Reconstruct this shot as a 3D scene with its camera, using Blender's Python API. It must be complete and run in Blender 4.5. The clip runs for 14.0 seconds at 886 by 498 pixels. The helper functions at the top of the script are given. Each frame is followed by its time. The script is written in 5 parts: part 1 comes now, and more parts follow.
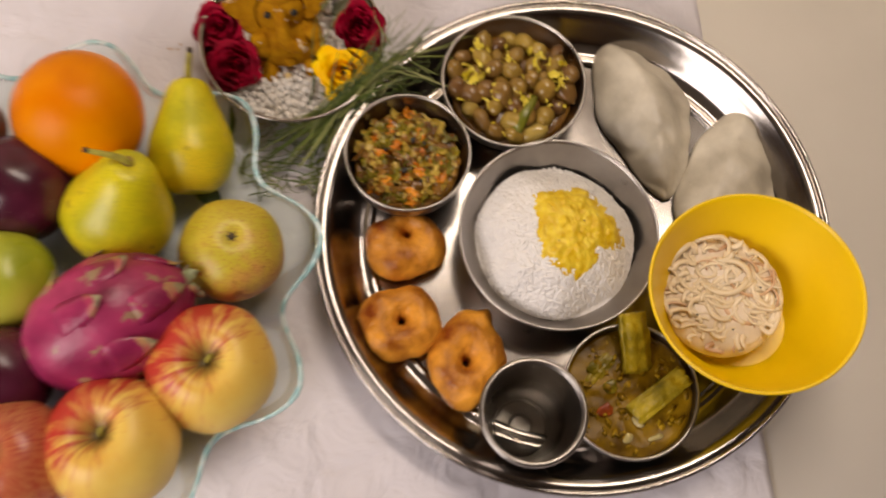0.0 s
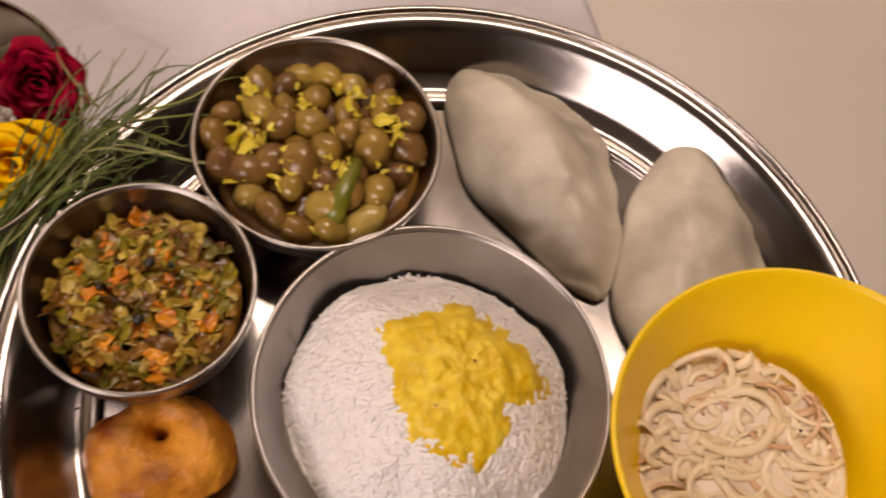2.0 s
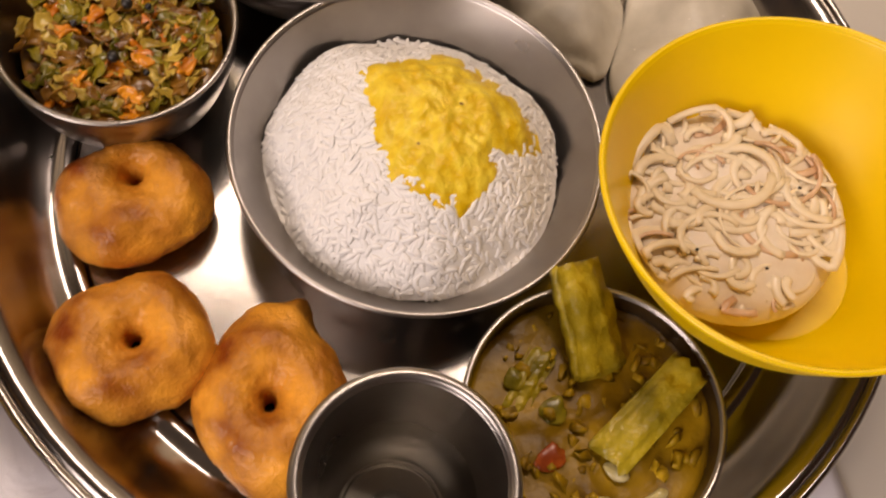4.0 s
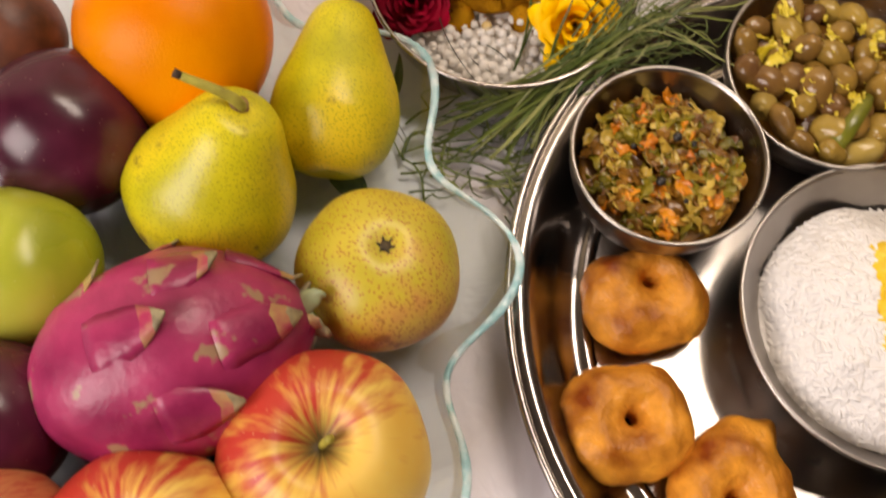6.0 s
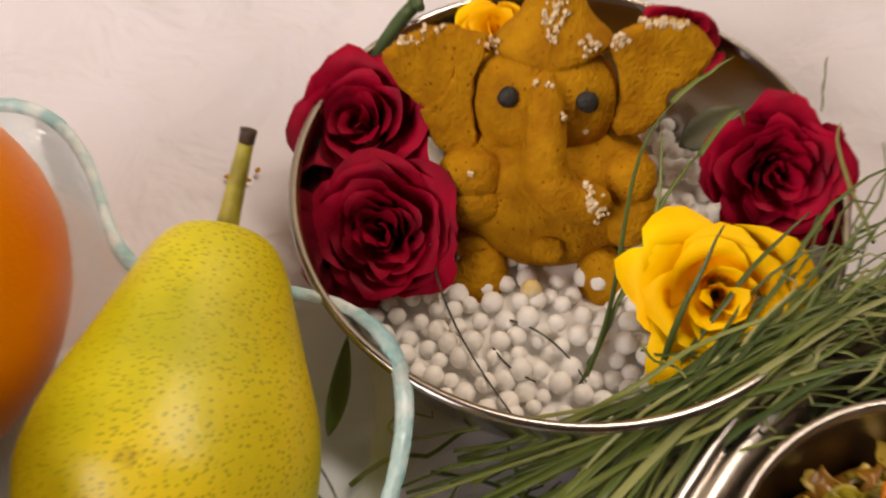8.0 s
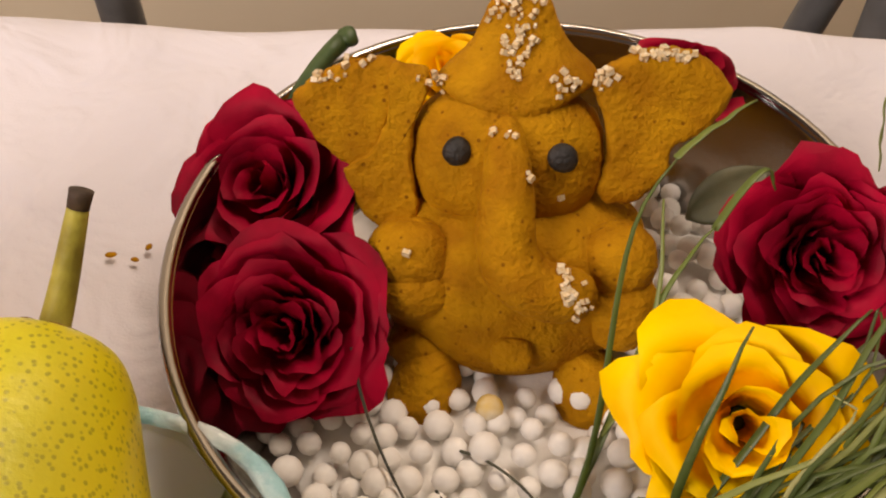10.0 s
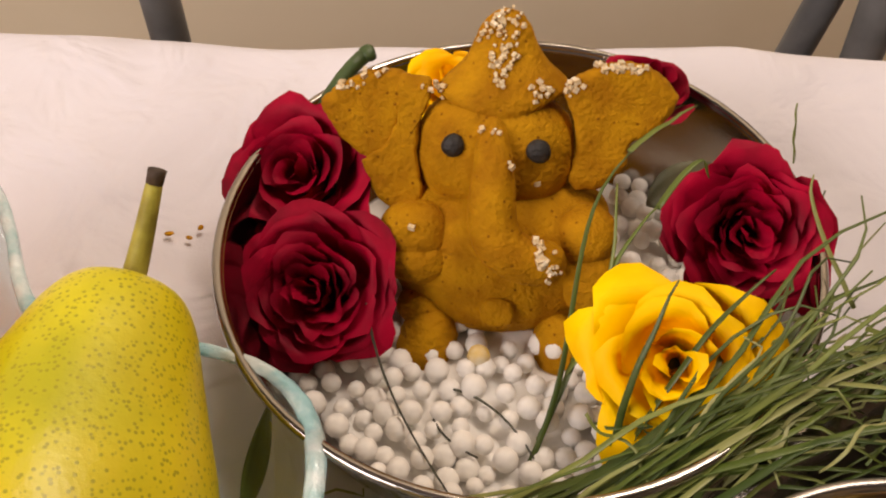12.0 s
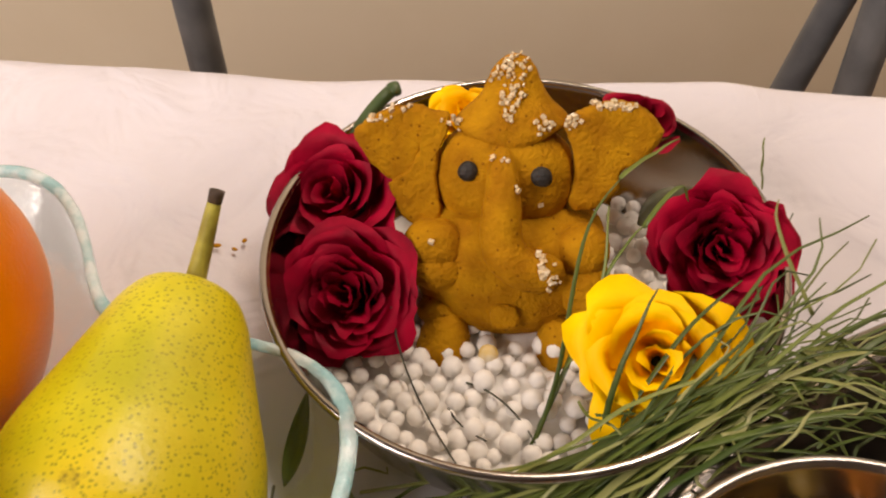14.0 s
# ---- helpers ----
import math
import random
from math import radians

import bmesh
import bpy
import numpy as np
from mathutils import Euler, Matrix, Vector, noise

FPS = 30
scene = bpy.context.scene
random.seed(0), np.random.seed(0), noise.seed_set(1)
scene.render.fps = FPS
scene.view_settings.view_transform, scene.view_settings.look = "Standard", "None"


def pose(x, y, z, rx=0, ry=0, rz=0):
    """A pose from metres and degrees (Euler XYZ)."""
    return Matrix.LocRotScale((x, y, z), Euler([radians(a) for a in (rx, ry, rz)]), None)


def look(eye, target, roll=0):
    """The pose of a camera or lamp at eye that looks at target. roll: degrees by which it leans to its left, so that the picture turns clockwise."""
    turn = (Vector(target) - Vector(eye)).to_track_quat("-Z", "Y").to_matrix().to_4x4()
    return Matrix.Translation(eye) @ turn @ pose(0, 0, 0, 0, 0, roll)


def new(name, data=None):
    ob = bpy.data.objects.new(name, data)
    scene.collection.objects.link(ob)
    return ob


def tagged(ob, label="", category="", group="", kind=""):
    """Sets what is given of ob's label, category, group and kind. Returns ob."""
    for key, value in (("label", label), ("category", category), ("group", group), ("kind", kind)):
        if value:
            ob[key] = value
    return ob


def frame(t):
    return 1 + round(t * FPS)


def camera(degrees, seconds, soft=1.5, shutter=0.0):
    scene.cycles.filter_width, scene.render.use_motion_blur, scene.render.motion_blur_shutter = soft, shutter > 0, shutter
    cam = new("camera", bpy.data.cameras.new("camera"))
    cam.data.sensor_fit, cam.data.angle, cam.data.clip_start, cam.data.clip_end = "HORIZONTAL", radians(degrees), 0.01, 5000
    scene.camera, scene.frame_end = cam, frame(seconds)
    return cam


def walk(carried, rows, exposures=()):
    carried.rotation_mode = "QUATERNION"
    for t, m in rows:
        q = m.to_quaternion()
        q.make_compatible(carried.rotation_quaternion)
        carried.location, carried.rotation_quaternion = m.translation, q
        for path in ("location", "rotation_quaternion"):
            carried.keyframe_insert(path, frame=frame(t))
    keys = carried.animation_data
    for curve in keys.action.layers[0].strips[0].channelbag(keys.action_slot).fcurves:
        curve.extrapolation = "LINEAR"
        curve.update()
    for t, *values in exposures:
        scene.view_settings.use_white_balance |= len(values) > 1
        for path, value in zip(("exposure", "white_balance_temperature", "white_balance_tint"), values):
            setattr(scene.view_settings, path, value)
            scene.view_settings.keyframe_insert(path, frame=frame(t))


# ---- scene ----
cam = camera(47.0, 14.0, soft=2.0, shutter=0.4)
# seconds, place in metres, turn in degrees
PATH = [
    (0.0, 0.0117, 0.0054, 0.7239, 17.82, -3.35, -0.00),
    (0.5, 0.0380, 0.0508, 0.5155, 20.18, -5.34, -4.53),
    (1.0, 0.0434, 0.0765, 0.4490, 22.64, -6.17, -5.54),
    (1.5, 0.0559, 0.1188, 0.4261, 23.75, -6.08, -7.14),
    (2.0, 0.0691, 0.1253, 0.4276, 25.47, -6.92, -10.77),
    (2.2, 0.0791, 0.1211, 0.4249, 25.44, -6.97, -12.14),
    (4.3, 0.0714, 0.0501, 0.3792, 22.49, -6.58, -7.22),
    (4.5, 0.0614, 0.0480, 0.3811, 22.14, -6.10, -5.53),
    (5.0, 0.0219, 0.0431, 0.3796, 21.82, -6.67, -1.85),
    (5.5, -0.0166, 0.0479, 0.4188, 21.20, -3.65, 4.53),
    (6.0, -0.0612, 0.0720, 0.4598, 21.25, -2.19, 8.48),
    (6.5, -0.0633, 0.1257, 0.4494, 23.43, -0.45, 9.06),
    (7.0, -0.0590, 0.1732, 0.3919, 26.37, 0.50, 9.90),
    (7.5, -0.0580, 0.2032, 0.3190, 31.18, -0.14, 11.41),
    (8.0, -0.0559, 0.2278, 0.2353, 34.99, 0.15, 12.79),
    (8.5, -0.0586, 0.2755, 0.1864, 34.94, 0.55, 13.19),
    (9.0, -0.0560, 0.2771, 0.1841, 36.48, 0.24, 12.82),
    (9.2, -0.0568, 0.2760, 0.1833, 37.74, -0.12, 12.50),
    (11.3, -0.0397, 0.2435, 0.2081, 40.44, 0.98, 14.40),
    (11.5, -0.0407, 0.2372, 0.2154, 40.65, 0.43, 13.99),
    (12.0, -0.0360, 0.2385, 0.2126, 40.42, 1.07, 14.62),
    (12.5, -0.0438, 0.2511, 0.1970, 40.37, 0.26, 13.76),
    (13.0, -0.0470, 0.2558, 0.1937, 40.37, 0.05, 13.59),
    (13.5, -0.0398, 0.2438, 0.2123, 39.93, 0.94, 14.64),
    (14.0, -0.0289, 0.2150, 0.2392, 41.40, 1.41, 15.68),
]
walk(cam, [(t, pose(x, y, z, rx, ry, rz)) for t, x, y, z, rx, ry, rz in PATH],
     exposures=[(0.0, -0.9, 6700, 14), (0.5, -0.88, 7700, 17), (1.0, -0.9, 7800, 18), (2.0, -0.94, 7000, 24), (4.5, -0.68, 7000, 18), (5.5, -0.52, 6900, 15), (6.0, -0.55, 6700, 14),
                (6.5, -0.72, 6300, 13), (7.5, -0.7, 6300, 12), (8.5, -0.6, 7100, 16), (11.5, -0.52, 6800, 16), (14.0, -0.42, 6800, 16)])

# ---- light ----
world = bpy.data.worlds.new("room_air")
world.use_nodes = True
scene.world = world
world.node_tree.nodes["Background"].inputs[0].default_value = (0.95, 0.93, 0.9, 1)
world.node_tree.nodes["Background"].inputs[1].default_value = 0.03


def area_lamp(name, eye, target, sx, sy, watts, colour):
    data = bpy.data.lights.new(name, "AREA")
    data.shape, data.size, data.size_y, data.energy, data.color = "RECTANGLE", sx, sy, watts, colour
    ob = new(name, data)
    ob.matrix_world = look(eye, target)
    return ob


# area lamps added for unseen sources: daylight from near left, long tube light overhead
area_lamp("window_daylight", (-1.3, -0.95, 1.1), (0.05, 0.2, 0), 1.2, 1.1, 56, (1.0, 0.91, 0.865))
area_lamp("tube_light", (0.35, 0.9, 1.8), (0.3, 0.82, 0), 1.2, 0.24, 31, (1.0, 0.87, 0.74))


# ---- materials ----
def nodes_of(m):
    t = m.node_tree
    return t, t.nodes["Principled BSDF"]


def surface(name, dark, light, scale=30.0, rough=0.5, bump=0.1, bump_scale=200.0, metal=0.0, spots=None, spot_scale=100.0, spot_at=0.3,
            sss=0.0, depth=0.001, coat=0.0, detail=6.0, stretch=(1, 1, 1), contrast=(0.35, 0.65), spec=0.5):
    """Two-tone noise colour, grain bump, and, where asked, small dark specks."""
    m = bpy.data.materials.new(name)
    m.use_nodes = True
    t, p = nodes_of(m)
    n = t.nodes
    co = n.new("ShaderNodeTexCoord")
    mp = n.new("ShaderNodeMapping")
    mp.inputs["Scale"].default_value = stretch
    t.links.new(co.outputs["Object"], mp.inputs[0])
    a = n.new("ShaderNodeTexNoise")
    a.inputs["Scale"].default_value, a.inputs["Detail"].default_value = scale, detail
    t.links.new(mp.outputs[0], a.inputs[0])
    r = n.new("ShaderNodeValToRGB")
    r.color_ramp.elements[0].position, r.color_ramp.elements[1].position = contrast
    r.color_ramp.elements[0].color, r.color_ramp.elements[1].color = (*dark, 1), (*light, 1)
    t.links.new(a.outputs[0], r.inputs[0])
    colour = r.outputs[0]
    if spots:
        v = n.new("ShaderNodeTexVoronoi")
        v.inputs["Scale"].default_value = spot_scale
        t.links.new(mp.outputs[0], v.inputs[0])
        k = n.new("ShaderNodeValToRGB")
        k.color_ramp.elements[0].position, k.color_ramp.elements[1].position = spot_at * 0.6, spot_at
        k.color_ramp.elements[0].color, k.color_ramp.elements[1].color = (1, 1, 1, 1), (0, 0, 0, 1)
        t.links.new(v.outputs[0], k.inputs[0])
        b = n.new("ShaderNodeMixRGB")
        b.inputs[2].default_value = (*spots, 1)
        t.links.new(k.outputs[0], b.inputs[0])
        t.links.new(colour, b.inputs[1])
        colour = b.outputs[0]
    t.links.new(colour, p.inputs["Base Color"])
    p.inputs["Metallic"].default_value, p.inputs["Specular IOR Level"].default_value = metal, spec
    w = n.new("ShaderNodeMapRange")
    w.inputs[3].default_value, w.inputs[4].default_value = max(0.02, rough - 0.08), rough + 0.08
    t.links.new(a.outputs[0], w.inputs[0])
    t.links.new(w.outputs[0], p.inputs["Roughness"])
    g = n.new("ShaderNodeTexNoise")
    g.inputs["Scale"].default_value, g.inputs["Detail"].default_value = bump_scale, 4
    t.links.new(mp.outputs[0], g.inputs[0])
    u = n.new("ShaderNodeBump")
    u.inputs["Strength"].default_value, u.inputs["Distance"].default_value = bump, depth
    t.links.new(g.outputs[0], u.inputs["Height"])
    t.links.new(u.outputs[0], p.inputs["Normal"])
    if sss:
        p.inputs["Subsurface Weight"].default_value, p.inputs["Subsurface Radius"].default_value = sss, (0.006, 0.004, 0.003)
        p.inputs["Subsurface Scale"].default_value = 1.0
    p.inputs["Coat Weight"].default_value = coat
    return m


def clear(name, tint, ior, rough=0.0):
    m = bpy.data.materials.new(name)
    m.use_nodes = True
    t, p = nodes_of(m)
    p.inputs["Base Color"].default_value = (*tint, 1)
    p.inputs["Transmission Weight"].default_value, p.inputs["IOR"].default_value, p.inputs["Roughness"].default_value = 1.0, ior, rough
    return m


def thin_glass(name, tint, gloss_rough, ior=1.5):
    """Clear glass that lets light pass straight on, with a Fresnel gloss."""
    m = bpy.data.materials.new(name)
    m.use_nodes = True
    t = m.node_tree
    n = t.nodes
    n.remove(n["Principled BSDF"])
    a, g, f, x = n.new("ShaderNodeBsdfTransparent"), n.new("ShaderNodeBsdfGlossy"), n.new("ShaderNodeFresnel"), n.new("ShaderNodeMixShader")
    a.inputs[0].default_value, g.inputs["Roughness"].default_value, f.inputs[0].default_value = (*tint, 1), gloss_rough, ior
    b, q = n.new("ShaderNodeBump"), n.new("ShaderNodeTexNoise")
    q.inputs["Scale"].default_value = 60
    b.inputs["Strength"].default_value, b.inputs["Distance"].default_value = 0.2, 0.002
    t.links.new(q.outputs[0], b.inputs["Height"])
    t.links.new(b.outputs[0], g.inputs["Normal"])
    half = n.new("ShaderNodeMath")
    half.operation, half.inputs[1].default_value = "MULTIPLY", 0.42
    t.links.new(f.outputs[0], half.inputs[0])
    t.links.new(half.outputs[0], x.inputs[0])
    t.links.new(a.outputs[0], x.inputs[1])
    t.links.new(g.outputs[0], x.inputs[2])
    t.links.new(x.outputs[0], n["Material Output"].inputs[0])
    return m


def varied(m, colours, per_island=False):
    """Gives each piece its own tone from the list, kept mottled by the material's own noise."""
    t, p = nodes_of(m)
    n = t.nodes
    if per_island:
        source = n.new("ShaderNodeNewGeometry").outputs["Random Per Island"]
    else:
        source = n.new("ShaderNodeObjectInfo").outputs["Random"]
    r = n.new("ShaderNodeValToRGB")
    while len(r.color_ramp.elements) < len(colours):
        r.color_ramp.elements.new(0.5)
    for i, c in enumerate(colours):
        r.color_ramp.elements[i].position, r.color_ramp.elements[i].color = i / (len(colours) - 1), (*c, 1)
    t.links.new(source, r.inputs[0])
    b = n.new("ShaderNodeMixRGB")
    b.inputs[0].default_value = 0.7
    t.links.new(p.inputs["Base Color"].links[0].from_socket, b.inputs[1])
    t.links.new(r.outputs[0], b.inputs[2])
    t.links.new(b.outputs[0], p.inputs["Base Color"])
    return m


def fruit_skin(name, low, high, blush, specks, speck_scale, speck_at, rough=0.4, streaks=0.0, bump=0.15, bump_scale=400.0, blush_at=(0.45, 0.65), blush_scale=14.0, side=None, reach=0.045, hollow=None):
    """Ground colour that shifts over the skin, a patchy blush, fine specks, optional lengthwise streaks."""
    m = surface(name, low, high, 25, rough, bump, bump_scale, sss=0.08, depth=0.0006)
    t, p = nodes_of(m)
    n = t.nodes
    base = p.inputs["Base Color"].links[0].from_socket
    co = n.new("ShaderNodeTexCoord")
    mp = n.new("ShaderNodeMapping")
    t.links.new(co.outputs["Object"], mp.inputs[0])
    a = n.new("ShaderNodeTexNoise")
    a.inputs["Scale"].default_value, a.inputs["Detail"].default_value = blush_scale, 5
    flat, round_, wide = n.new("ShaderNodeVectorMath"), n.new("ShaderNodeVectorMath"), n.new("ShaderNodeVectorMath")
    flat.operation, flat.inputs[1].default_value = "MULTIPLY", (1, 1, 0)
    round_.operation = "NORMALIZE"
    t.links.new(mp.outputs[0], flat.inputs[0])
    t.links.new(flat.outputs[0], round_.inputs[0])
    if streaks:
        wide.operation, wide.inputs[1].default_value = "MULTIPLY_ADD", (9.0, 9.0, 9.0)
        t.links.new(mp.outputs[0], wide.inputs[0])
        t.links.new(round_.outputs[0], wide.inputs[2])
        t.links.new(wide.outputs[0], a.inputs[0])
    else:
        t.links.new(mp.outputs[0], a.inputs[0])
    k = n.new("ShaderNodeValToRGB")
    k.color_ramp.elements[0].position, k.color_ramp.elements[1].position = blush_at
    strength = a.outputs[0]
    if side:
        dot, rng, add = n.new("ShaderNodeVectorMath"), n.new("ShaderNodeMapRange"), n.new("ShaderNodeMath")
        dot.operation, dot.inputs[1].default_value = "DOT_PRODUCT", side
        t.links.new(co.outputs["Object"], dot.inputs[0])
        rng.inputs[1].default_value, rng.inputs[2].default_value, rng.inputs[3].default_value, rng.inputs[4].default_value = -reach, reach, -0.3, 0.46
        t.links.new(dot.outputs["Value"], rng.inputs[0])
        t.links.new(rng.outputs[0], add.inputs[0])
        t.links.new(strength, add.inputs[1])
        strength = add.outputs[0]
    t.links.new(strength, k.inputs[0])
    b = n.new("ShaderNodeMixRGB")
    b.inputs[2].default_value = (*blush, 1)
    t.links.new(k.outputs[0], b.inputs[0])
    t.links.new(base, b.inputs[1])
    v = n.new("ShaderNodeTexVoronoi")
    v.inputs["Scale"].default_value = speck_scale
    t.links.new(co.outputs["Object"], v.inputs[0])
    w = n.new("ShaderNodeValToRGB")
    w.color_ramp.elements[0].position, w.color_ramp.elements[1].position = speck_at * 0.55, speck_at
    w.color_ramp.elements[0].color, w.color_ramp.elements[1].color = (0.8, 0.8, 0.8, 1), (0, 0, 0, 1)
    t.links.new(v.outputs[0], w.inputs[0])
    d = n.new("ShaderNodeMixRGB")
    d.inputs[2].default_value = (*specks, 1)
    t.links.new(w.outputs[0], d.inputs[0])
    t.links.new(b.outputs[0], d.inputs[1])
    # russet round the stem, coloured extra dark to paint the hollow's shade too
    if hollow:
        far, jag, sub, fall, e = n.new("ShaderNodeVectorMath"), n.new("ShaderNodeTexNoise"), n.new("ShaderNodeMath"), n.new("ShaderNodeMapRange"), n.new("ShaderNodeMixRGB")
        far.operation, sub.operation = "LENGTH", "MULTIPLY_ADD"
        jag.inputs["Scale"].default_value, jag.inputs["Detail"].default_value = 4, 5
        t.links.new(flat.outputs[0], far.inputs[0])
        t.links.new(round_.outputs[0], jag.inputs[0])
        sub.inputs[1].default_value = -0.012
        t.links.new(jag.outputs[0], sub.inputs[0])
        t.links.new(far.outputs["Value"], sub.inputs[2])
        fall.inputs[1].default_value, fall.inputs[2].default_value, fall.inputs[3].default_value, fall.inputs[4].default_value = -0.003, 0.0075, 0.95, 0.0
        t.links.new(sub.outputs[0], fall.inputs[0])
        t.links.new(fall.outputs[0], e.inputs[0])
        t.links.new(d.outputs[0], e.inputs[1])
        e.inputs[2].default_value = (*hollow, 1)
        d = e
    t.links.new(d.outputs[0], p.inputs["Base Color"])
    return m


def wrinkled(m, scale, depth, strength):
    """Adds soft creases under a material's fine relief."""
    t, p = nodes_of(m)
    n = t.nodes
    fine = p.inputs["Normal"].links[0].from_node
    co, a, b = n.new("ShaderNodeTexCoord"), n.new("ShaderNodeTexNoise"), n.new("ShaderNodeBump")
    a.inputs["Scale"].default_value, a.inputs["Detail"].default_value, a.inputs["Distortion"].default_value = scale, 3, 0.7
    b.inputs["Strength"].default_value, b.inputs["Distance"].default_value = strength, depth
    t.links.new(co.outputs["Object"], a.inputs[0])
    t.links.new(a.outputs[0], b.inputs["Height"])
    t.links.new(b.outputs[0], fine.inputs["Normal"])


STEEL = surface("polished_steel", (0.33, 0.3, 0.275), (0.42, 0.39, 0.36), 18, 0.18, 0.02, 900, metal=1.0)
SATIN = surface("satin_steel", (0.32, 0.295, 0.275), (0.41, 0.385, 0.36), 30, 0.3, 0.05, 1200, metal=1.0)
CLOTH = surface("white_cotton", (0.71, 0.68, 0.725), (0.81, 0.785, 0.835), 7, 0.9, 0.25, 1500, depth=0.0005, spec=0.1)
wrinkled(CLOTH, 30.0, 0.007, 0.75)
LAMINATE = surface("cream_laminate", (0.85, 0.81, 0.75), (0.91, 0.87, 0.81), 6, 0.45, 0.03, 300)
PLASTIC = surface("yellow_plastic", (0.9, 0.6, 0.002), (0.95, 0.66, 0.004), 12, 0.32, 0.02, 300)
RICE = surface("boiled_rice", (0.92, 0.895, 0.865), (0.96, 0.94, 0.915), 300, 0.42, 0.02, 600, spec=0.3)
def translucent(m, share_of):
    """Lets part of the light pass through, as in cooked grains."""
    t, p = nodes_of(m)
    n = t.nodes
    a, x = n.new("ShaderNodeBsdfTranslucent"), n.new("ShaderNodeMixShader")
    t.links.new(p.inputs["Base Color"].links[0].from_socket, a.inputs[0])
    x.inputs[0].default_value = share_of
    t.links.new(p.outputs[0], x.inputs[1])
    t.links.new(a.outputs[0], x.inputs[2])
    t.links.new(x.outputs[0], n["Material Output"].inputs[0])


translucent(RICE, 0.08)
DAL = surface("yellow_dal", (0.74, 0.46, 0.006), (0.92, 0.7, 0.06), 150, 0.35, 0.7, 240, depth=0.002, spec=0.35, spots=(0.16, 0.06, 0.015), spot_scale=70, spot_at=0.07)
FRIED = surface("fried_batter", (0.22, 0.04, 0.002), (0.88, 0.38, 0.04), 42, 0.36, 0.8, 620, depth=0.0007, contrast=(0.3, 0.62), spec=0.35, detail=9)
DOUGH = surface("steamed_dough", (0.44, 0.395, 0.31), (0.7, 0.645, 0.53), 26, 0.36, 0.4, 160, spec=0.35, spots=(0.7, 0.65, 0.55), spot_scale=170, spot_at=0.1)
CURRY = surface("thick_curry", (0.11, 0.055, 0.002), (0.36, 0.21, 0.007), 42, 0.34, 0.4, 190, depth=0.0015, spec=0.2)
MASH = surface("lentil_mash", (0.16, 0.085, 0.003), (0.48, 0.3, 0.012), 110, 0.4, 0.4, 300, spec=0.2)
KHEER = surface("milky_pudding", (0.78, 0.64, 0.47), (0.88, 0.76, 0.6), 70, 0.3, 0.4, 170, spec=0.35)
NOODLE = surface("cooked_vermicelli", (0.8, 0.65, 0.42), (0.88, 0.75, 0.54), 90, 0.24, 0.1, 300, spec=0.4)
ONION = surface("fried_strand", (0.58, 0.33, 0.17), (0.76, 0.52, 0.32), 110, 0.3, 0.1, 300)
DRUM = surface("drumstick_pod", (0.13, 0.105, 0.005), (0.5, 0.37, 0.02), 70, 0.3, 0.7, 160, depth=0.003, contrast=(0.3, 0.66))
TOMATO = surface("stewed_tomato", (0.2, 0.03, 0.006), (0.42, 0.09, 0.015), 90, 0.25, 0.4, 220)
ONIONBIT = surface("boiled_onion", (0.42, 0.34, 0.12), (0.58, 0.5, 0.26), 90, 0.25, 0.3, 220)
CHICK = varied(surface("brown_chickpea", (0.1, 0.04, 0.015), (0.5, 0.3, 0.05), 45, 0.2, 0.5, 240, coat=0.1, depth=0.0015), [(0.08, 0.03, 0.018), (0.17, 0.08, 0.028), (0.28, 0.165, 0.03), (0.4, 0.27, 0.045), (0.54, 0.4, 0.1)])
MANGO = surface("shredded_mango", (0.55, 0.42, 0.015), (0.8, 0.66, 0.08), 110, 0.3, 0.3, 400)
CHILLI = surface("green_chilli", (0.08, 0.1, 0.008), (0.2, 0.2, 0.018), 60, 0.25, 0.05, 300)
CABBAGE = surface("cooked_cabbage", (0.3, 0.18, 0.01), (0.7, 0.5, 0.09), 90, 0.2, 0.5, 400)
GREENS = surface("cooked_greens", (0.1, 0.085, 0.004), (0.34, 0.26, 0.018), 90, 0.2, 0.4, 400)
CARROT = surface("cooked_carrot", (0.5, 0.13, 0.004), (0.82, 0.32, 0.012), 90, 0.28, 0.2, 400)
BROWNED = surface("browned_vegetable", (0.12, 0.045, 0.005), (0.36, 0.17, 0.018), 90, 0.2, 0.5, 300)
SEED = surface("mustard_seed", (0.012, 0.01, 0.01), (0.03, 0.025, 0.02), 200, 0.4, 0.1, 500)
CLAY = surface("turmeric_paste", (0.36, 0.15, 0.002), (0.52, 0.25, 0.005), 110, 0.8, 0.9, 800, depth=0.0009, spec=0.12, spots=(0.24, 0.09, 0.001), spot_scale=330, spot_at=0.16)
PEPPER = surface("black_peppercorn", (0.008, 0.007, 0.006), (0.025, 0.021, 0.018), 300, 0.6, 0.6, 900)
PEARL = surface("sago_pearl", (0.84, 0.8, 0.74), (0.93, 0.91, 0.87), 150, 0.65, 0.2, 700, spec=0.25)
STAINED = surface("turmeric_stained_pearl", (0.7, 0.45, 0.06), (0.8, 0.7, 0.5), 150, 0.7, 0.2, 700)
SUGAR = surface("sugar_crystal", (0.88, 0.64, 0.32), (0.98, 0.86, 0.62), 900, 0.2, 0.05, 900)
nodes_of(SUGAR)[1].inputs["Transmission Weight"].default_value = 0.25
RED = surface("red_petal", (0.17, 0.0, 0.011), (0.43, 0.001, 0.029), 70, 0.6, 0.2, 200, sss=0.0, depth=0.0008, spec=0.15)
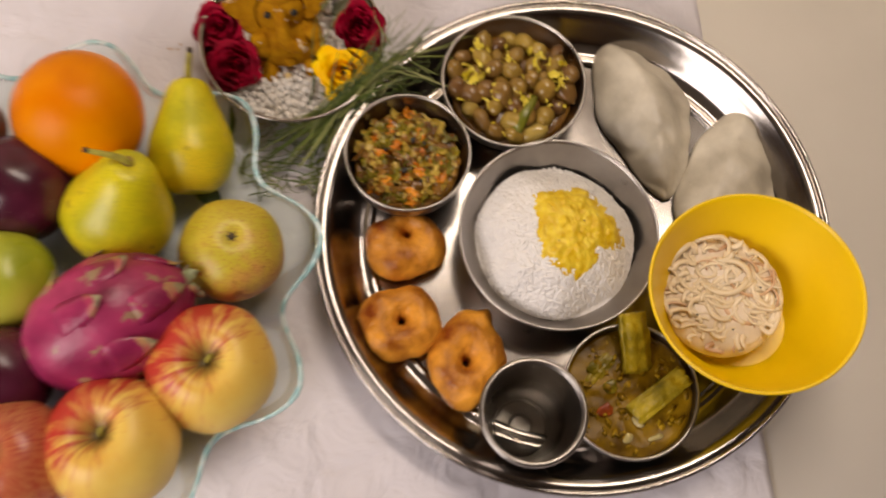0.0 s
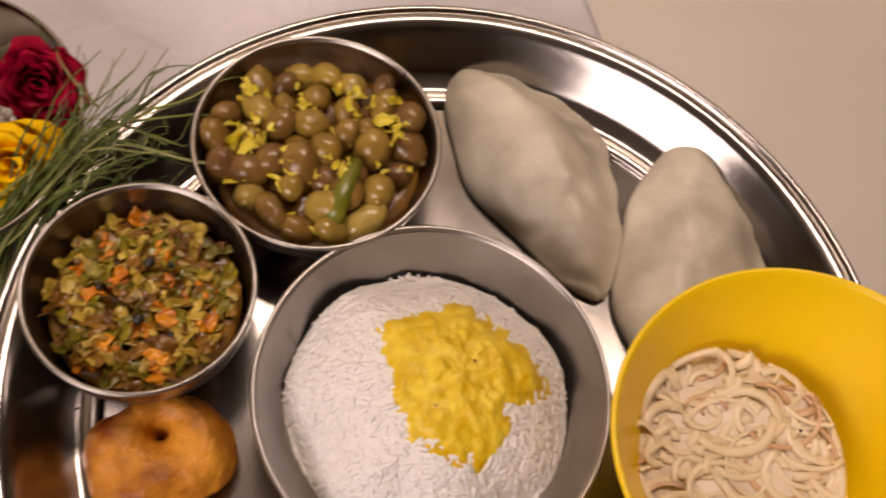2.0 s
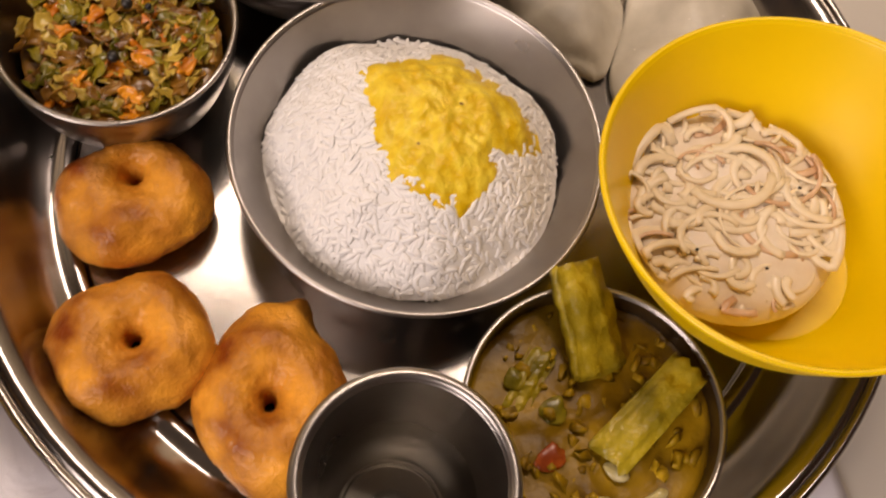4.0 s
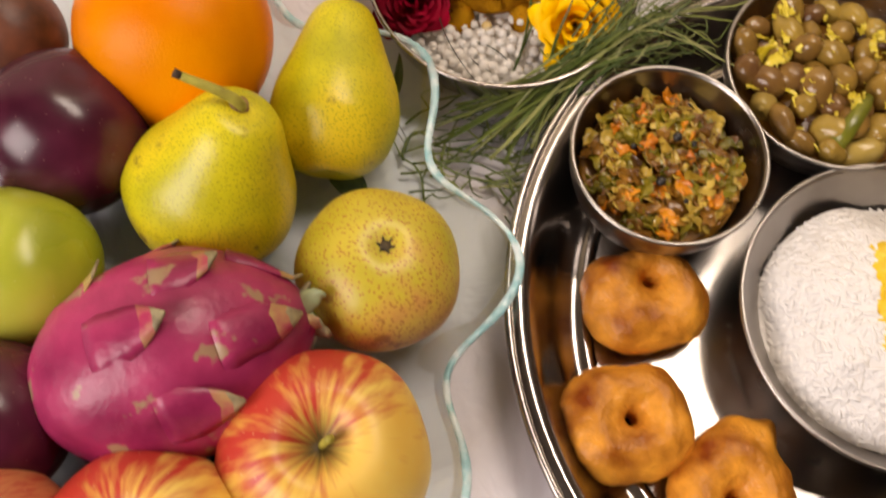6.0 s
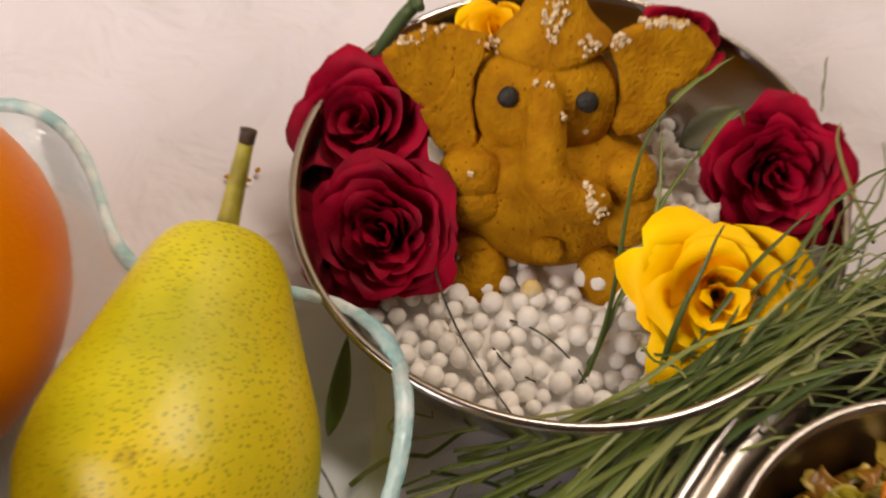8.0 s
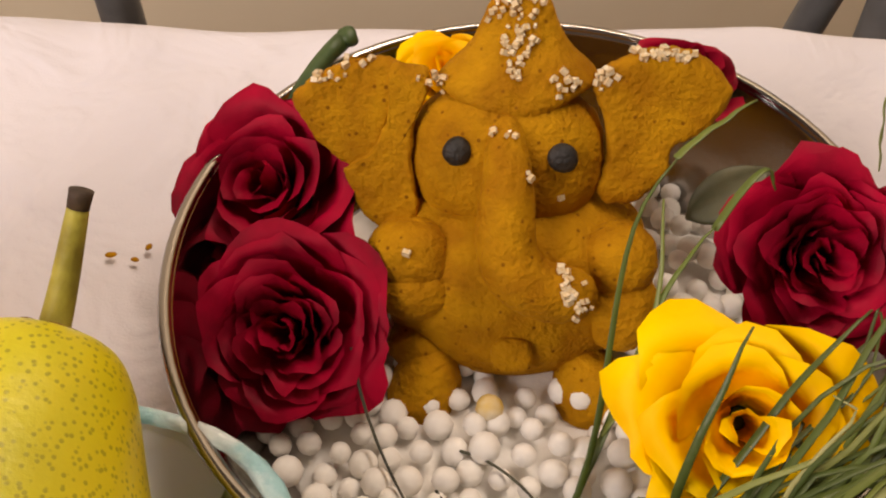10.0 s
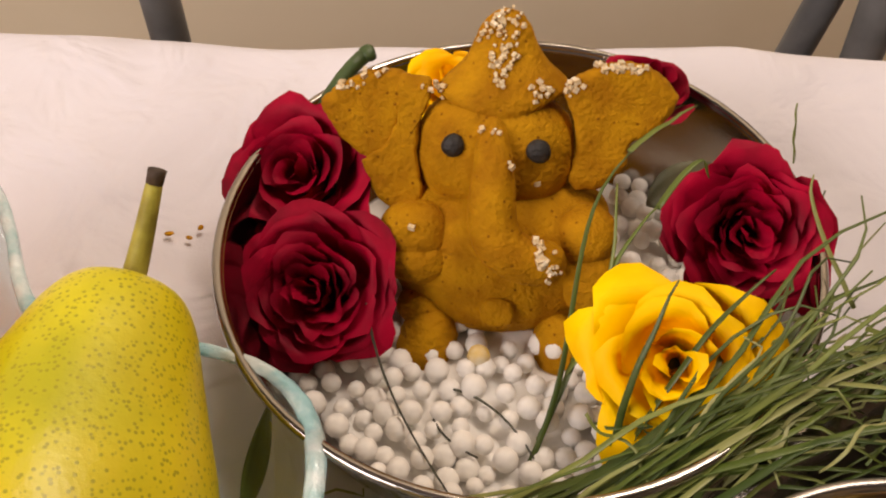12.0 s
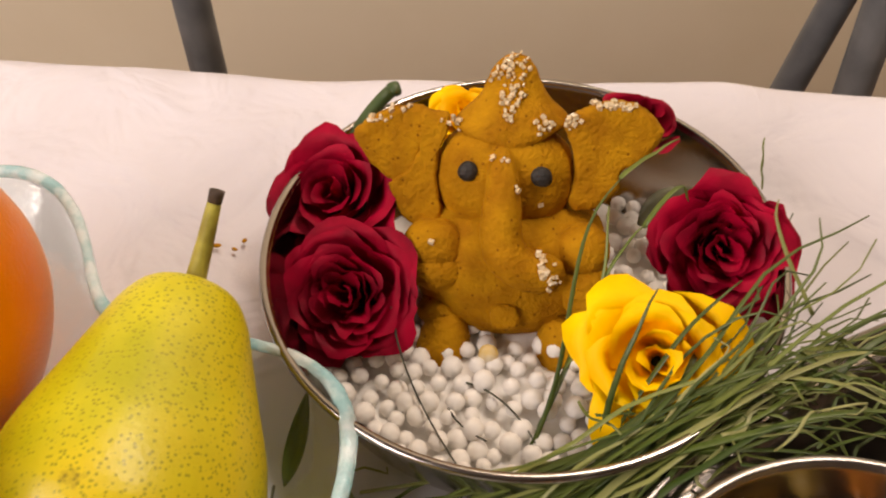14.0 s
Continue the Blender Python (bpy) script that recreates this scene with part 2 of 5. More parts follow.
YELLOW = surface("yellow_petal", (1.0, 0.5, 0.0), (1.0, 0.67, 0.0), 40, 0.55, 0.2, 220, depth=0.0008, spec=0.12)
LEAF = surface("dark_leaf", (0.025, 0.05, 0.012), (0.06, 0.1, 0.03), 60, 0.45, 0.3, 300)
DULLLEAF = surface("dull_leaf", (0.07, 0.075, 0.035), (0.16, 0.15, 0.08), 60, 0.55, 0.3, 300)
SEPAL = surface("pale_sepal", (0.3, 0.38, 0.18), (0.5, 0.55, 0.32), 60, 0.5, 0.2, 300)
GRASS = varied(surface("grass_blade", (0.045, 0.075, 0.01), (0.22, 0.25, 0.05), 22, 0.45, 0.2, 500), [(0.02, 0.04, 0.008), (0.05, 0.085, 0.012), (0.1, 0.14, 0.02), (0.2, 0.23, 0.045), (0.42, 0.4, 0.17)], True)
TWIG = surface("dry_strand", (0.03, 0.03, 0.02), (0.07, 0.07, 0.04), 90, 0.6, 0.2, 500)
GLASS = thin_glass("green_tinted_glass", (0.94, 0.985, 0.98), 0.03)
# aqua is the glass's tint; the near-white streaks paint in its glints
RIMGLASS = surface("pale_aqua_glass_edge", (0.42, 0.68, 0.71), (0.93, 1.0, 1.0), 120, 0.08, 0.8, 140, depth=0.003, contrast=(0.4, 0.6))
nodes_of(RIMGLASS)[1].inputs["Transmission Weight"].default_value = 0.4
WATER = thin_glass("water", (0.97, 0.97, 0.95), 0.02, 1.33)
PEEL = surface("orange_peel", (0.8, 0.2, 0.0), (0.9, 0.31, 0.0), 16, 0.32, 0.3, 900, depth=0.0008, spec=0.14)
def scarred(m, colour, scale, at):
    """Sparse brown scuffs on a skin."""
    t, p = nodes_of(m)
    n = t.nodes
    co, a, k, b = n.new("ShaderNodeTexCoord"), n.new("ShaderNodeTexNoise"), n.new("ShaderNodeMapRange"), n.new("ShaderNodeMixRGB")
    a.inputs["Scale"].default_value, a.inputs["Detail"].default_value = scale, 8
    k.inputs[1].default_value, k.inputs[2].default_value, k.inputs[3].default_value, k.inputs[4].default_value = at, at + 0.05, 0.0, 0.75
    b.inputs[2].default_value = (*colour, 1)
    t.links.new(co.outputs["Object"], a.inputs[0])
    t.links.new(a.outputs[0], k.inputs[0])
    t.links.new(k.outputs[0], b.inputs[0])
    t.links.new(p.inputs["Base Color"].links[0].from_socket, b.inputs[1])
    t.links.new(b.outputs[0], p.inputs["Base Color"])
    return m


PEAR = fruit_skin("green_pear_skin", (0.5, 0.48, 0.008), (0.86, 0.74, 0.016), (0.78, 0.58, 0.02), (0.34, 0.3, 0.01), 800, 0.38, rough=0.36, bump=0.3)
RUSSET = fruit_skin("blushed_pear_skin", (0.55, 0.46, 0.03), (0.72, 0.57, 0.06), (0.66, 0.33, 0.09), (0.44, 0.16, 0.035), 540, 0.4, side=(0.6, -0.8, -0.1), blush_scale=90.0, blush_at=(0.62, 1.0))
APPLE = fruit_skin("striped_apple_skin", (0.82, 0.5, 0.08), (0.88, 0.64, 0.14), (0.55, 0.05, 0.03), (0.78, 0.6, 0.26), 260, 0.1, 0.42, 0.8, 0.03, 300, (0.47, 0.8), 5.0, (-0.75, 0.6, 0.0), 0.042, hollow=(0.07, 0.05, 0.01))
scarred(PEAR, (0.2, 0.12, 0.02), 60, 0.66)
scarred(RUSSET, (0.3, 0.12, 0.03), 80, 0.64)
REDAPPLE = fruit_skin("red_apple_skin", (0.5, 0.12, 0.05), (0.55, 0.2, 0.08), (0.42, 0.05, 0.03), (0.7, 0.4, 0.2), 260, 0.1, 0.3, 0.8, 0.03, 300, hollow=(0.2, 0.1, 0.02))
GREENAPPLE = fruit_skin("green_apple_skin", (0.3, 0.36, 0.02), (0.46, 0.5, 0.035), (0.5, 0.5, 0.06), (0.55, 0.58, 0.2), 260, 0.1, 0.28, 0, 0.03, 300)
PLUM = surface("plum_skin", (0.045, 0.006, 0.016), (0.1, 0.014, 0.036), 30, 0.25, 0.04, 400, spots=(0.22, 0.1, 0.1), spot_scale=240, spot_at=0.09)
ROT = surface("bruised_brown_skin", (0.03, 0.012, 0.008), (0.2, 0.06, 0.025), 45, 0.45, 0.2, 250)
DRAGON = surface("dragon_fruit_skin", (0.2, 0.008, 0.055), (0.52, 0.05, 0.16), 26, 0.36, 0.45, 130, depth=0.0015, contrast=(0.3, 0.66))
scarred(DRAGON, (0.36, 0.3, 0.14), 60, 0.62)
SCALE = surface("dragon_fruit_scale", (0.42, 0.03, 0.1), (0.5, 0.4, 0.12), 60, 0.45, 0.2, 300)
WITHER = surface("withered_scale_tip", (0.18, 0.14, 0.08), (0.42, 0.36, 0.2), 140, 0.6, 0.5, 300)
STEM = surface("fruit_stem", (0.28, 0.24, 0.03), (0.52, 0.47, 0.07), 120, 0.6, 0.4, 400)
CAP = surface("russet_skin", (0.22, 0.12, 0.04), (0.42, 0.28, 0.1), 160, 0.7, 0.4, 500)
STEMTIP = surface("dark_stem_end", (0.02, 0.012, 0.008), (0.08, 0.05, 0.03), 200, 0.7, 0.5, 500)
CALYX = surface("dry_calyx", (0.02, 0.015, 0.008), (0.1, 0.07, 0.03), 300, 0.8, 0.6, 600)
WALL = surface("cream_wall_paint", (0.84, 0.73, 0.52), (0.92, 0.82, 0.62), 3, 0.7, 0.1, 250)
# ceiling is out of view; its dark tone is chosen to cut fill light
CEILING = surface("dark_unseen_ceiling", (0.2, 0.17, 0.14), (0.25, 0.215, 0.18), 4, 0.8, 0.05, 200)
TILE = surface("brown_floor_tile", (0.2, 0.12, 0.07), (0.34, 0.22, 0.13), 7, 0.3, 0.08, 120)
TUBE = surface("grey_painted_steel", (0.12, 0.13, 0.14), (0.2, 0.21, 0.22), 30, 0.4, 0.05, 300, metal=0.3)
# invented dark tone for the unseen walls: less bounce, darker steel reflections
DARKWALL = surface("dark_unseen_wall", (0.09, 0.05, 0.03), (0.15, 0.09, 0.055), 3, 0.6, 0.05, 80)


# ---- mesh helpers ----
def part(name, bm, material, parent=None, label="", smooth=True):
    me = bpy.data.meshes.new(name)
    bm.normal_update()
    bm.to_mesh(me)
    bm.free()
    for m in material if isinstance(material, (list, tuple)) else [material]:
        me.materials.append(m)
    if smooth:
        me.polygons.foreach_set("use_smooth", [True] * len(me.polygons))
    ob = new(name, me)
    ob.parent = parent
    if label:
        tagged(ob, label)
    return ob


def thing(name, at, label, category, group="", kind=""):
    ob = new(name)
    ob.empty_display_size = 0.01
    ob.matrix_basis = at if isinstance(at, Matrix) else Matrix.Translation(at)
    return tagged(ob, label, category, group, kind)


def share(name, mesh_ob, m, parent):
    ob = new(name, mesh_ob.data)
    ob.parent = parent
    ob.matrix_basis = m
    return ob


def lathe(profile, n=96, wobble=None):
    """Turns (radius, height) pairs round z. wobble(angle, radius, height) may shift each ring point."""
    bm = bmesh.new()
    rings = []
    for r, z in profile:
        if r < 1e-6:
            rings.append([bm.verts.new((0, 0, z))])
            continue
        ring = []
        for i in range(n):
            a = 2 * math.pi * i / n
            rr, zz = wobble(a, r, z) if wobble else (r, z)
            ring.append(bm.verts.new((rr * math.cos(a), rr * math.sin(a), zz)))
        rings.append(ring)
    for a, b in zip(rings, rings[1:]):
        for i in range(n):
            j = (i + 1) % n
            f = [a[i % len(a)], a[j % len(a)], b[j % len(b)], b[i % len(b)]]
            f = list(dict.fromkeys(f))
            if len(f) > 2:
                bm.faces.new(f)
    bmesh.ops.recalc_face_normals(bm, faces=bm.faces)
    return bm


def curve_profile(points, steps=6):
    """A smooth line of (r, z) pairs through the given points."""
    p = [Vector(q) for q in points]
    p = [2 * p[0] - p[1]] + p + [2 * p[-1] - p[-2]]
    out = []
    for i in range(1, len(p) - 2):
        for k in range(steps):
            t = k / steps
            out.append(0.5 * ((2 * p[i]) + (p[i + 1] - p[i - 1]) * t + (2 * p[i - 1] - 5 * p[i] + 4 * p[i + 1] - p[i + 2]) * t * t
                              + (3 * p[i] - p[i - 1] - 3 * p[i + 1] + p[i + 2]) * t ** 3))
    out.append(p[-2])
    return [(max(0.0, q[0]), q[1]) for q in out]


def blob(bm, centre, radii, rough=0.0, freq=60.0, turn=(0, 0, 0), u=20, v=14, slot=0):
    """Adds a lumpy ellipsoid to bm."""
    m = Matrix.Translation(centre) @ Euler([radians(a) for a in turn]).to_matrix().to_4x4() @ Matrix.Diagonal((*radii, 1))
    made = bmesh.ops.create_uvsphere(bm, u_segments=u, v_segments=v, radius=1, matrix=m)["verts"]
    for w in made:
        if rough:
            w.co += (w.co - Vector(centre)) * rough * noise.noise(w.co * freq)
        for f in w.link_faces:
            f.material_index = slot
    return made


def tube(bm, points, radius, sides=8, taper=1.0, flat=1.0):
    """A round bar along the points."""
    pts = [Vector(p) for p in points]
    rings = []
    for i, p in enumerate(pts):
        d = (pts[min(i + 1, len(pts) - 1)] - pts[max(i - 1, 0)]).normalized()
        side = d.cross(Vector((0.13, 0.21, 1))).normalized()
        if side.length < 0.5:
            side = d.cross(Vector((1, 0, 0))).normalized()
        up = side.cross(d)
        r = radius * (1 + (taper - 1) * i / (len(pts) - 1))
        rings.append([bm.verts.new(p + side * r * math.cos(2 * math.pi * k / sides) + up * r * flat * math.sin(2 * math.pi * k / sides)) for k in range(sides)])
    for a, b in zip(rings, rings[1:]):
        for k in range(sides):
            bm.faces.new((a[k], a[(k + 1) % sides], b[(k + 1) % sides], b[k]))
    bm.faces.new(rings[0][::-1])
    bm.faces.new(rings[-1])


def bezier(a, b, c, d, n=10):
    a, b, c, d = Vector(a), Vector(b), Vector(c), Vector(d)
    return [a * (1 - t) ** 3 + 3 * b * t * (1 - t) ** 2 + 3 * c * t * t * (1 - t) + d * t ** 3 for t in (i / n for i in range(n + 1))]


def box(x0, y0, z0, x1, y1, z1, bevel=0.0):
    bm = bmesh.new()
    bmesh.ops.create_cube(bm, size=1, matrix=Matrix.Translation(((x0 + x1) / 2, (y0 + y1) / 2, (z0 + z1) / 2)) @ Matrix.Diagonal((x1 - x0, y1 - y0, z1 - z0, 1)))
    if bevel:
        bmesh.ops.bevel(bm, geom=bm.edges[:], offset=bevel, segments=2, affect="EDGES")
    return bm


# ---- the room: its axes turned against the camera's first view ----
ROOM = pose(0, 0, 0, 0, 0, 10.5)
FLOOR = -0.75
room_parts = [
    ("floor", box(-2.2, -2.2, FLOOR - 0.1, 2.2, 1.23, FLOOR), TILE, "brown polished floor tiles with pale joints"),
    ("wall_north", box(-2.3, 1.23, FLOOR - 0.1, 2.3, 1.4, 2.1), WALL, "plain cream painted wall behind the table"),
    # three added walls out of view, kept dark to hold down bounced light
    ("wall_south", box(-2.3, -2.35, FLOOR - 0.1, 2.3, -2.2, 2.1), DARKWALL, "plain unseen wall, dark brown to darken the steel's reflections"),
    ("wall_east", box(2.2, -2.2, FLOOR - 0.1, 2.35, 1.23, 2.1), DARKWALL, "plain unseen wall, dark brown to darken the steel's reflections"),
    ("wall_west", box(-2.35, -2.2, FLOOR - 0.1, -2.2, 1.23, 2.1), DARKWALL, "plain unseen wall, dark brown to darken the steel's reflections"),
    ("ceiling", box(-2.35, -2.35, 2.1, 2.35, 1.4, 2.2), CEILING, "plain unseen ceiling, dark to keep fill light low"),
]
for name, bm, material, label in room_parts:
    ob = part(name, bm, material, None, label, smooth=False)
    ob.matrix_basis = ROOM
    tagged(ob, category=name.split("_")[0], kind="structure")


# ---- table and cloth ----
def make_table():
    t = thing("table", ROOM @ pose(0, 0, FLOOR), "cream laminate table partly covered by a white cloth", "table")
    part("tabletop", box(-0.75, -0.35, 0.72, 0.75, 0.510, 0.7465, 0.006), LAMINATE, t)
    for x in (-0.7, 0.7):
        for y in (-0.3, 0.45):
            part("leg", box(x - 0.025, y - 0.025, 0, x + 0.025, y + 0.025, 0.72, 0.004), TUBE, t)


make_table()


def make_cloth():
    """A sheet laid over the table with its far edge hanging down and its right edge on the top."""
    bm = bmesh.new()
    nx, ny = 220, 180
    grid = []
    for j in range(ny + 1):
        row = []
        for i in range(nx + 1):
            u, v = i / nx, j / ny
            x = -0.74 + u * (1.034 + 0.12 * min(0.5, -0.34 + v * 1.09))
            y = -0.34 + v * 1.09
            edge = 0.513 + 0.008 * noise.noise((x * 6, 0.3, 0))
            h = 0.0022 * noise.noise((x * 5, y * 5, 0)) + 0.0015 * noise.noise((x * 16 + y * 9, y * 14, 3.1)) + 0.006 * max(0, noise.noise((x * 11 + y * 4, y * 3 - x, 7.7))) ** 2 + 0.0012 * (1 - min(1, abs(noise.noise((x * 8 - y * 6, y * 9, 5.5))) * 9))
            flat = min(1.0, 0.22 + max(0, math.hypot((x + 0.08) * 0.8, y - 0.33) - 0.2) * 8)
            h *= flat if y < 0.4 else max(flat, 0.6)
            crease = 1 - min(1, abs(noise.noise((x * 9 + y * 4, y * 8 - x * 3, 9.1))) * 7)
            h += 0.0016 * crease * (1.0 if y > 0.43 or x < -0.26 or y < 0.0 else 0.35)
            h += 0.0011 * noise.noise((x * 34, y * 30, 2.7)) * (1.0 if y > 0.43 else 0.4)
            z = h
            if y > edge - 0.012:
                s = y - (edge - 0.012)
                r = 0.014
                a = min(s / r, math.pi / 2)
                z = h * math.cos(a) - r * (1 - math.cos(a)) - max(0, s - r * math.pi / 2)
                y = edge - 0.012 + r * math.sin(a) + 0.004 * noise.noise((x * 14, z * 6, 1))
            x += 0.004 * noise.noise((0, y * 6, 2)) * u
            row.append(bm.verts.new((x, y, z + 0.0012)))
        grid.append(row)
    for j in range(ny):
        for i in range(nx):
            bm.faces.new((grid[j][i], grid[j][i + 1], grid[j + 1][i + 1], grid[j + 1][i]))
    ob = part("tablecloth", bm, CLOTH)
    ob.matrix_basis = ROOM
    tagged(ob, "white cotton cloth spread over the table, softly creased", "tablecloth")
    thick = ob.modifiers.new("thickness", "SOLIDIFY")
    thick.thickness, thick.offset = 0.0012, -1


make_cloth()


def make_crumbs():
    rng = random.Random(5)
    bm = bmesh.new()
    for i in range(3):
        r = rng.uniform(0.0004, 0.0009)
        blob(bm, (-0.153 + rng.gauss(0, 0.005), 0.402 + rng.gauss(0, 0.0025), 0.0032), (r * 1.6, r, r * 0.5), 0.3, 600, (0, 0, rng.uniform(0, 180)), 8, 6)
    tagged(part("turmeric_crumbs", bm, CLAY), "few orange crumbs spilt on the white cloth", "crumbs", kind="stuff")


make_crumbs()

TOP = 0.0025   # the cloth's upper face


# ---- steel dishes ----
def dish(name, at, profile_in, label, category, wall=0.0012, material=STEEL, lip=0.0016, group=""):
    """An open vessel from its inner profile (centre to rim), with a wall of its own thickness and a rolled lip."""
    t = thing(name, at, label, category, group)
    inner = curve_profile(profile_in)
    r, z = inner[-1]
    lipring = [(r + lip * (1 - math.cos(a)), z + lip * math.sin(a)) for a in (radians(d) for d in range(0, 225, 30))]
    outer = [(q[0] + wall, q[1] - wall) for q in inner[::-1] if q[1] < z - lip * 1.2]
    outer = [(q[0] if q[0] > wall * 1.5 else 0.0, max(q[1], -wall)) for q in outer]
    part("body", lathe(inner + lipring + outer), material, t)
    return t


PLATE = (0.149, 0.246, TOP + 0.0014)
dish("thali_plate", PLATE, [(0, 0.0), (0.07, 0.0), (0.142, 0.0), (0.1462, 0.0006), (0.148, 0.0028), (0.151, 0.0036), (0.1545, 0.0028), (0.158, 0.0034), (0.164, 0.0068),
             (0.171, 0.0150), (0.1765, 0.0222), (0.1798, 0.0252), (0.1832, 0.0262), (0.1862, 0.0252)], "large round polished stainless steel plate with raised rim", "plate", lip=0.002)
FLOOR_P = PLATE[2]

SMALL = (0.0260, 0.2960)
BIG = (0.1050, 0.3590)
RICEB = (0.1352, 0.2397)
CUP = (0.1082, 0.1060)
KADHI = (0.1803, 0.1257)


def katori(at, r, h, label, base=0.72):
    return dish("small_bowl", (*at, FLOOR_P + 0.0013), [(0, 0), (r * base * 0.8, 0.0), (r * base * 0.97, 0.003), (r * (base + 0.13), h * 0.35), (r * 0.96, h * 0.75), (r - 0.0016, h)], label, "bowl",
                0.001, SATIN, 0.0012, "small steel bowls on the plate")


katori(SMALL, 0.0452, 0.0425, "small stainless steel bowl filled with vegetable stir-fry")
katori(BIG, 0.0540, 0.0355, "stainless steel bowl filled with brown chickpeas")
katori(KADHI, 0.0465, 0.0365, "stainless steel bowl of yellow drumstick curry")
dish("rice_bowl", (*RICEB, FLOOR_P + 0.0013), [(0, 0), (0.04, 0), (0.045, 0.001), (0.05, 0.005), (0.058, 0.017), (0.066, 0.028), (0.0702, 0.034)], "wide flared stainless steel bowl with rice", "bowl", 0.001, SATIN, 0.0012)
dish("steel_cup", (*CUP, FLOOR_P + 0.0013), [(0, 0.0015), (0.0075, 0.0015), (0.0085, 0.0), (0.017, 0.0), (0.0185, 0.0012), (0.0205, 0.003), (0.024, 0.018), (0.0285, 0.042), (0.0305, 0.058), (0.0312, 0.068)],
     "small tapered stainless steel cup of water", "cup", 0.0012, SATIN, 0.0022)


def make_water():
    bm = lathe([(0, 0.0023), (0.0083, 0.002), (0.0172, 0.0006), (0.0187, 0.0018), (0.0203, 0.0035), (0.0238, 0.018), (0.0266, 0.0335), (0, 0.0335)], 64)
    ob = part("water", bm, WATER)
    ob.location = (*CUP, FLOOR_P + 0.0013)
    tagged(ob, "clear water half filling the steel cup", "water")


make_water()


def make_rice():
    t = thing("rice", (RICEB[0] - 0.002, RICEB[1] - 0.0032, FLOOR_P + 0.003), "mound of white boiled rice in a steel bowl", "rice")
    rng = random.Random(4)

    def top(x, y):
        d = math.hypot(x, y) / 0.0585
        a = math.atan2(y, x)
        return max(0.0, 1 - (d / (1 + 0.05 * math.sin(3 * a + 1) + 0.03 * math.sin(7 * a))) ** 3.0) * 0.034 + 0.0165 + 0.0010 * noise.noise((x * 90, y * 90, 0))

    bm = bmesh.new()
    rings = []
    for i in range(26):
        r = 0.0585 * i / 25
        rings.append([bm.verts.new((r * math.cos(a), r * math.sin(a), top(r * math.cos(a), r * math.sin(a)))) for a in (2 * math.pi * k / 72 for k in range(72))])
    for a, b in zip(rings, rings[1:]):
        for k in range(72):
            bm.faces.new((a[k], a[(k + 1) % 72], b[(k + 1) % 72], b[k]))
    part("mound", bm, RICE, t)
    verts, faces = [], []
    for g in range(2300):
        r, a = 0.0578 * rng.random() ** 0.45, rng.uniform(0, 2 * math.pi)
        x, y = r * math.cos(a), r * math.sin(a)
        c = Vector((x, y, top(x, y) + (rng.uniform(0, 0.0006) if g % 6 == 0 else 0)))
        slope = Vector(((top(x + 0.002, y) - top(x - 0.002, y)) / 0.004, (top(x, y + 0.002) - top(x, y - 0.002)) / 0.004))
        way = rng.uniform(0, 6.2832)
        d = Vector((math.cos(way), math.sin(way)))
        d = Vector((d.x, d.y, d.dot(slope) + rng.uniform(-0.1, 0.1))).normalized()
        s = d.cross(Vector((-slope.x, -slope.y, 1))).normalized()
        u = d.cross(s) * 0.48
        length, w = rng.uniform(0.0048, 0.0074), rng.uniform(0.0010, 0.0013)
        n0 = len(verts)
        verts.append(c - d * length / 2)
        for q, f in ((-0.4, 0.65), (0.0, 1.0), (0.4, 0.65)):
            for k in range(6):
                verts.append(c + d * length * q + (s * math.cos(k * 1.0472) + u * math.sin(k * 1.0472)) * w * f)
        verts.append(c + d * length / 2)
        for k in range(6):
            k2 = (k + 1) % 6
            faces += [(n0, n0 + 1 + k2, n0 + 1 + k), (n0 + 13 + k, n0 + 13 + k2, n0 + 19)]
            faces += [(n0 + e + k, n0 + e + k2, n0 + e + 6 + k2, n0 + e + 6 + k) for e in (1, 7)]
    me = bpy.data.meshes.new("loose_rice")
    me.from_pydata(verts, [], faces)
    me.materials.append(RICE)
    me.polygons.foreach_set("use_smooth", [True] * len(me.polygons))
    ob = new("loose_rice", me)
    ob.parent = t
    tagged(ob, "loose white rice grains", kind="stuff")

    # dal poured over the far right part of the mound
    bm = bmesh.new()
    rings = []
    for i in range(31):
        ring = []
        for k in range(120):
            a = 2 * math.pi * k / 120
            edge = 0.0308 * (1 + 0.09 * math.sin(3 * a + 0.4) + 0.06 * math.sin(5 * a + 2) + 0.12 * noise.noise((math.cos(a) * 2.2, math.sin(a) * 2.2, 3)) + 0.06 * noise.noise((math.cos(a) * 7, math.sin(a) * 7, 1)) + 0.3 * math.exp(-(math.sin((a + 0.12) / 2) / 0.11) ** 2))
            r = edge * i / 30
            x, y = 0.0095 + r * math.cos(a) * 0.98, 0.0025 + r * math.sin(a) * 1.14
            lift = 0.0034 * (1 - (i / 30) ** 3) - 0.0003
            ring.append(bm.verts.new((x, y, top(x, y) + lift + 0.0016 * noise.noise((x * 170, y * 170, 4)) + 0.0006 * noise.noise((x * 420, y * 420, 4)))))
        rings.append(ring)
    for a, b in zip(rings, rings[1:]):
        for k in range(120):
            bm.faces.new((a[k], a[(k + 1) % 120], b[(k + 1) % 120], b[k]))
    ob = part("dal", bm, DAL)
    ob.location = t.location
    tagged(ob, "thick yellow lentil dal poured over the rice", "dal")


make_rice()


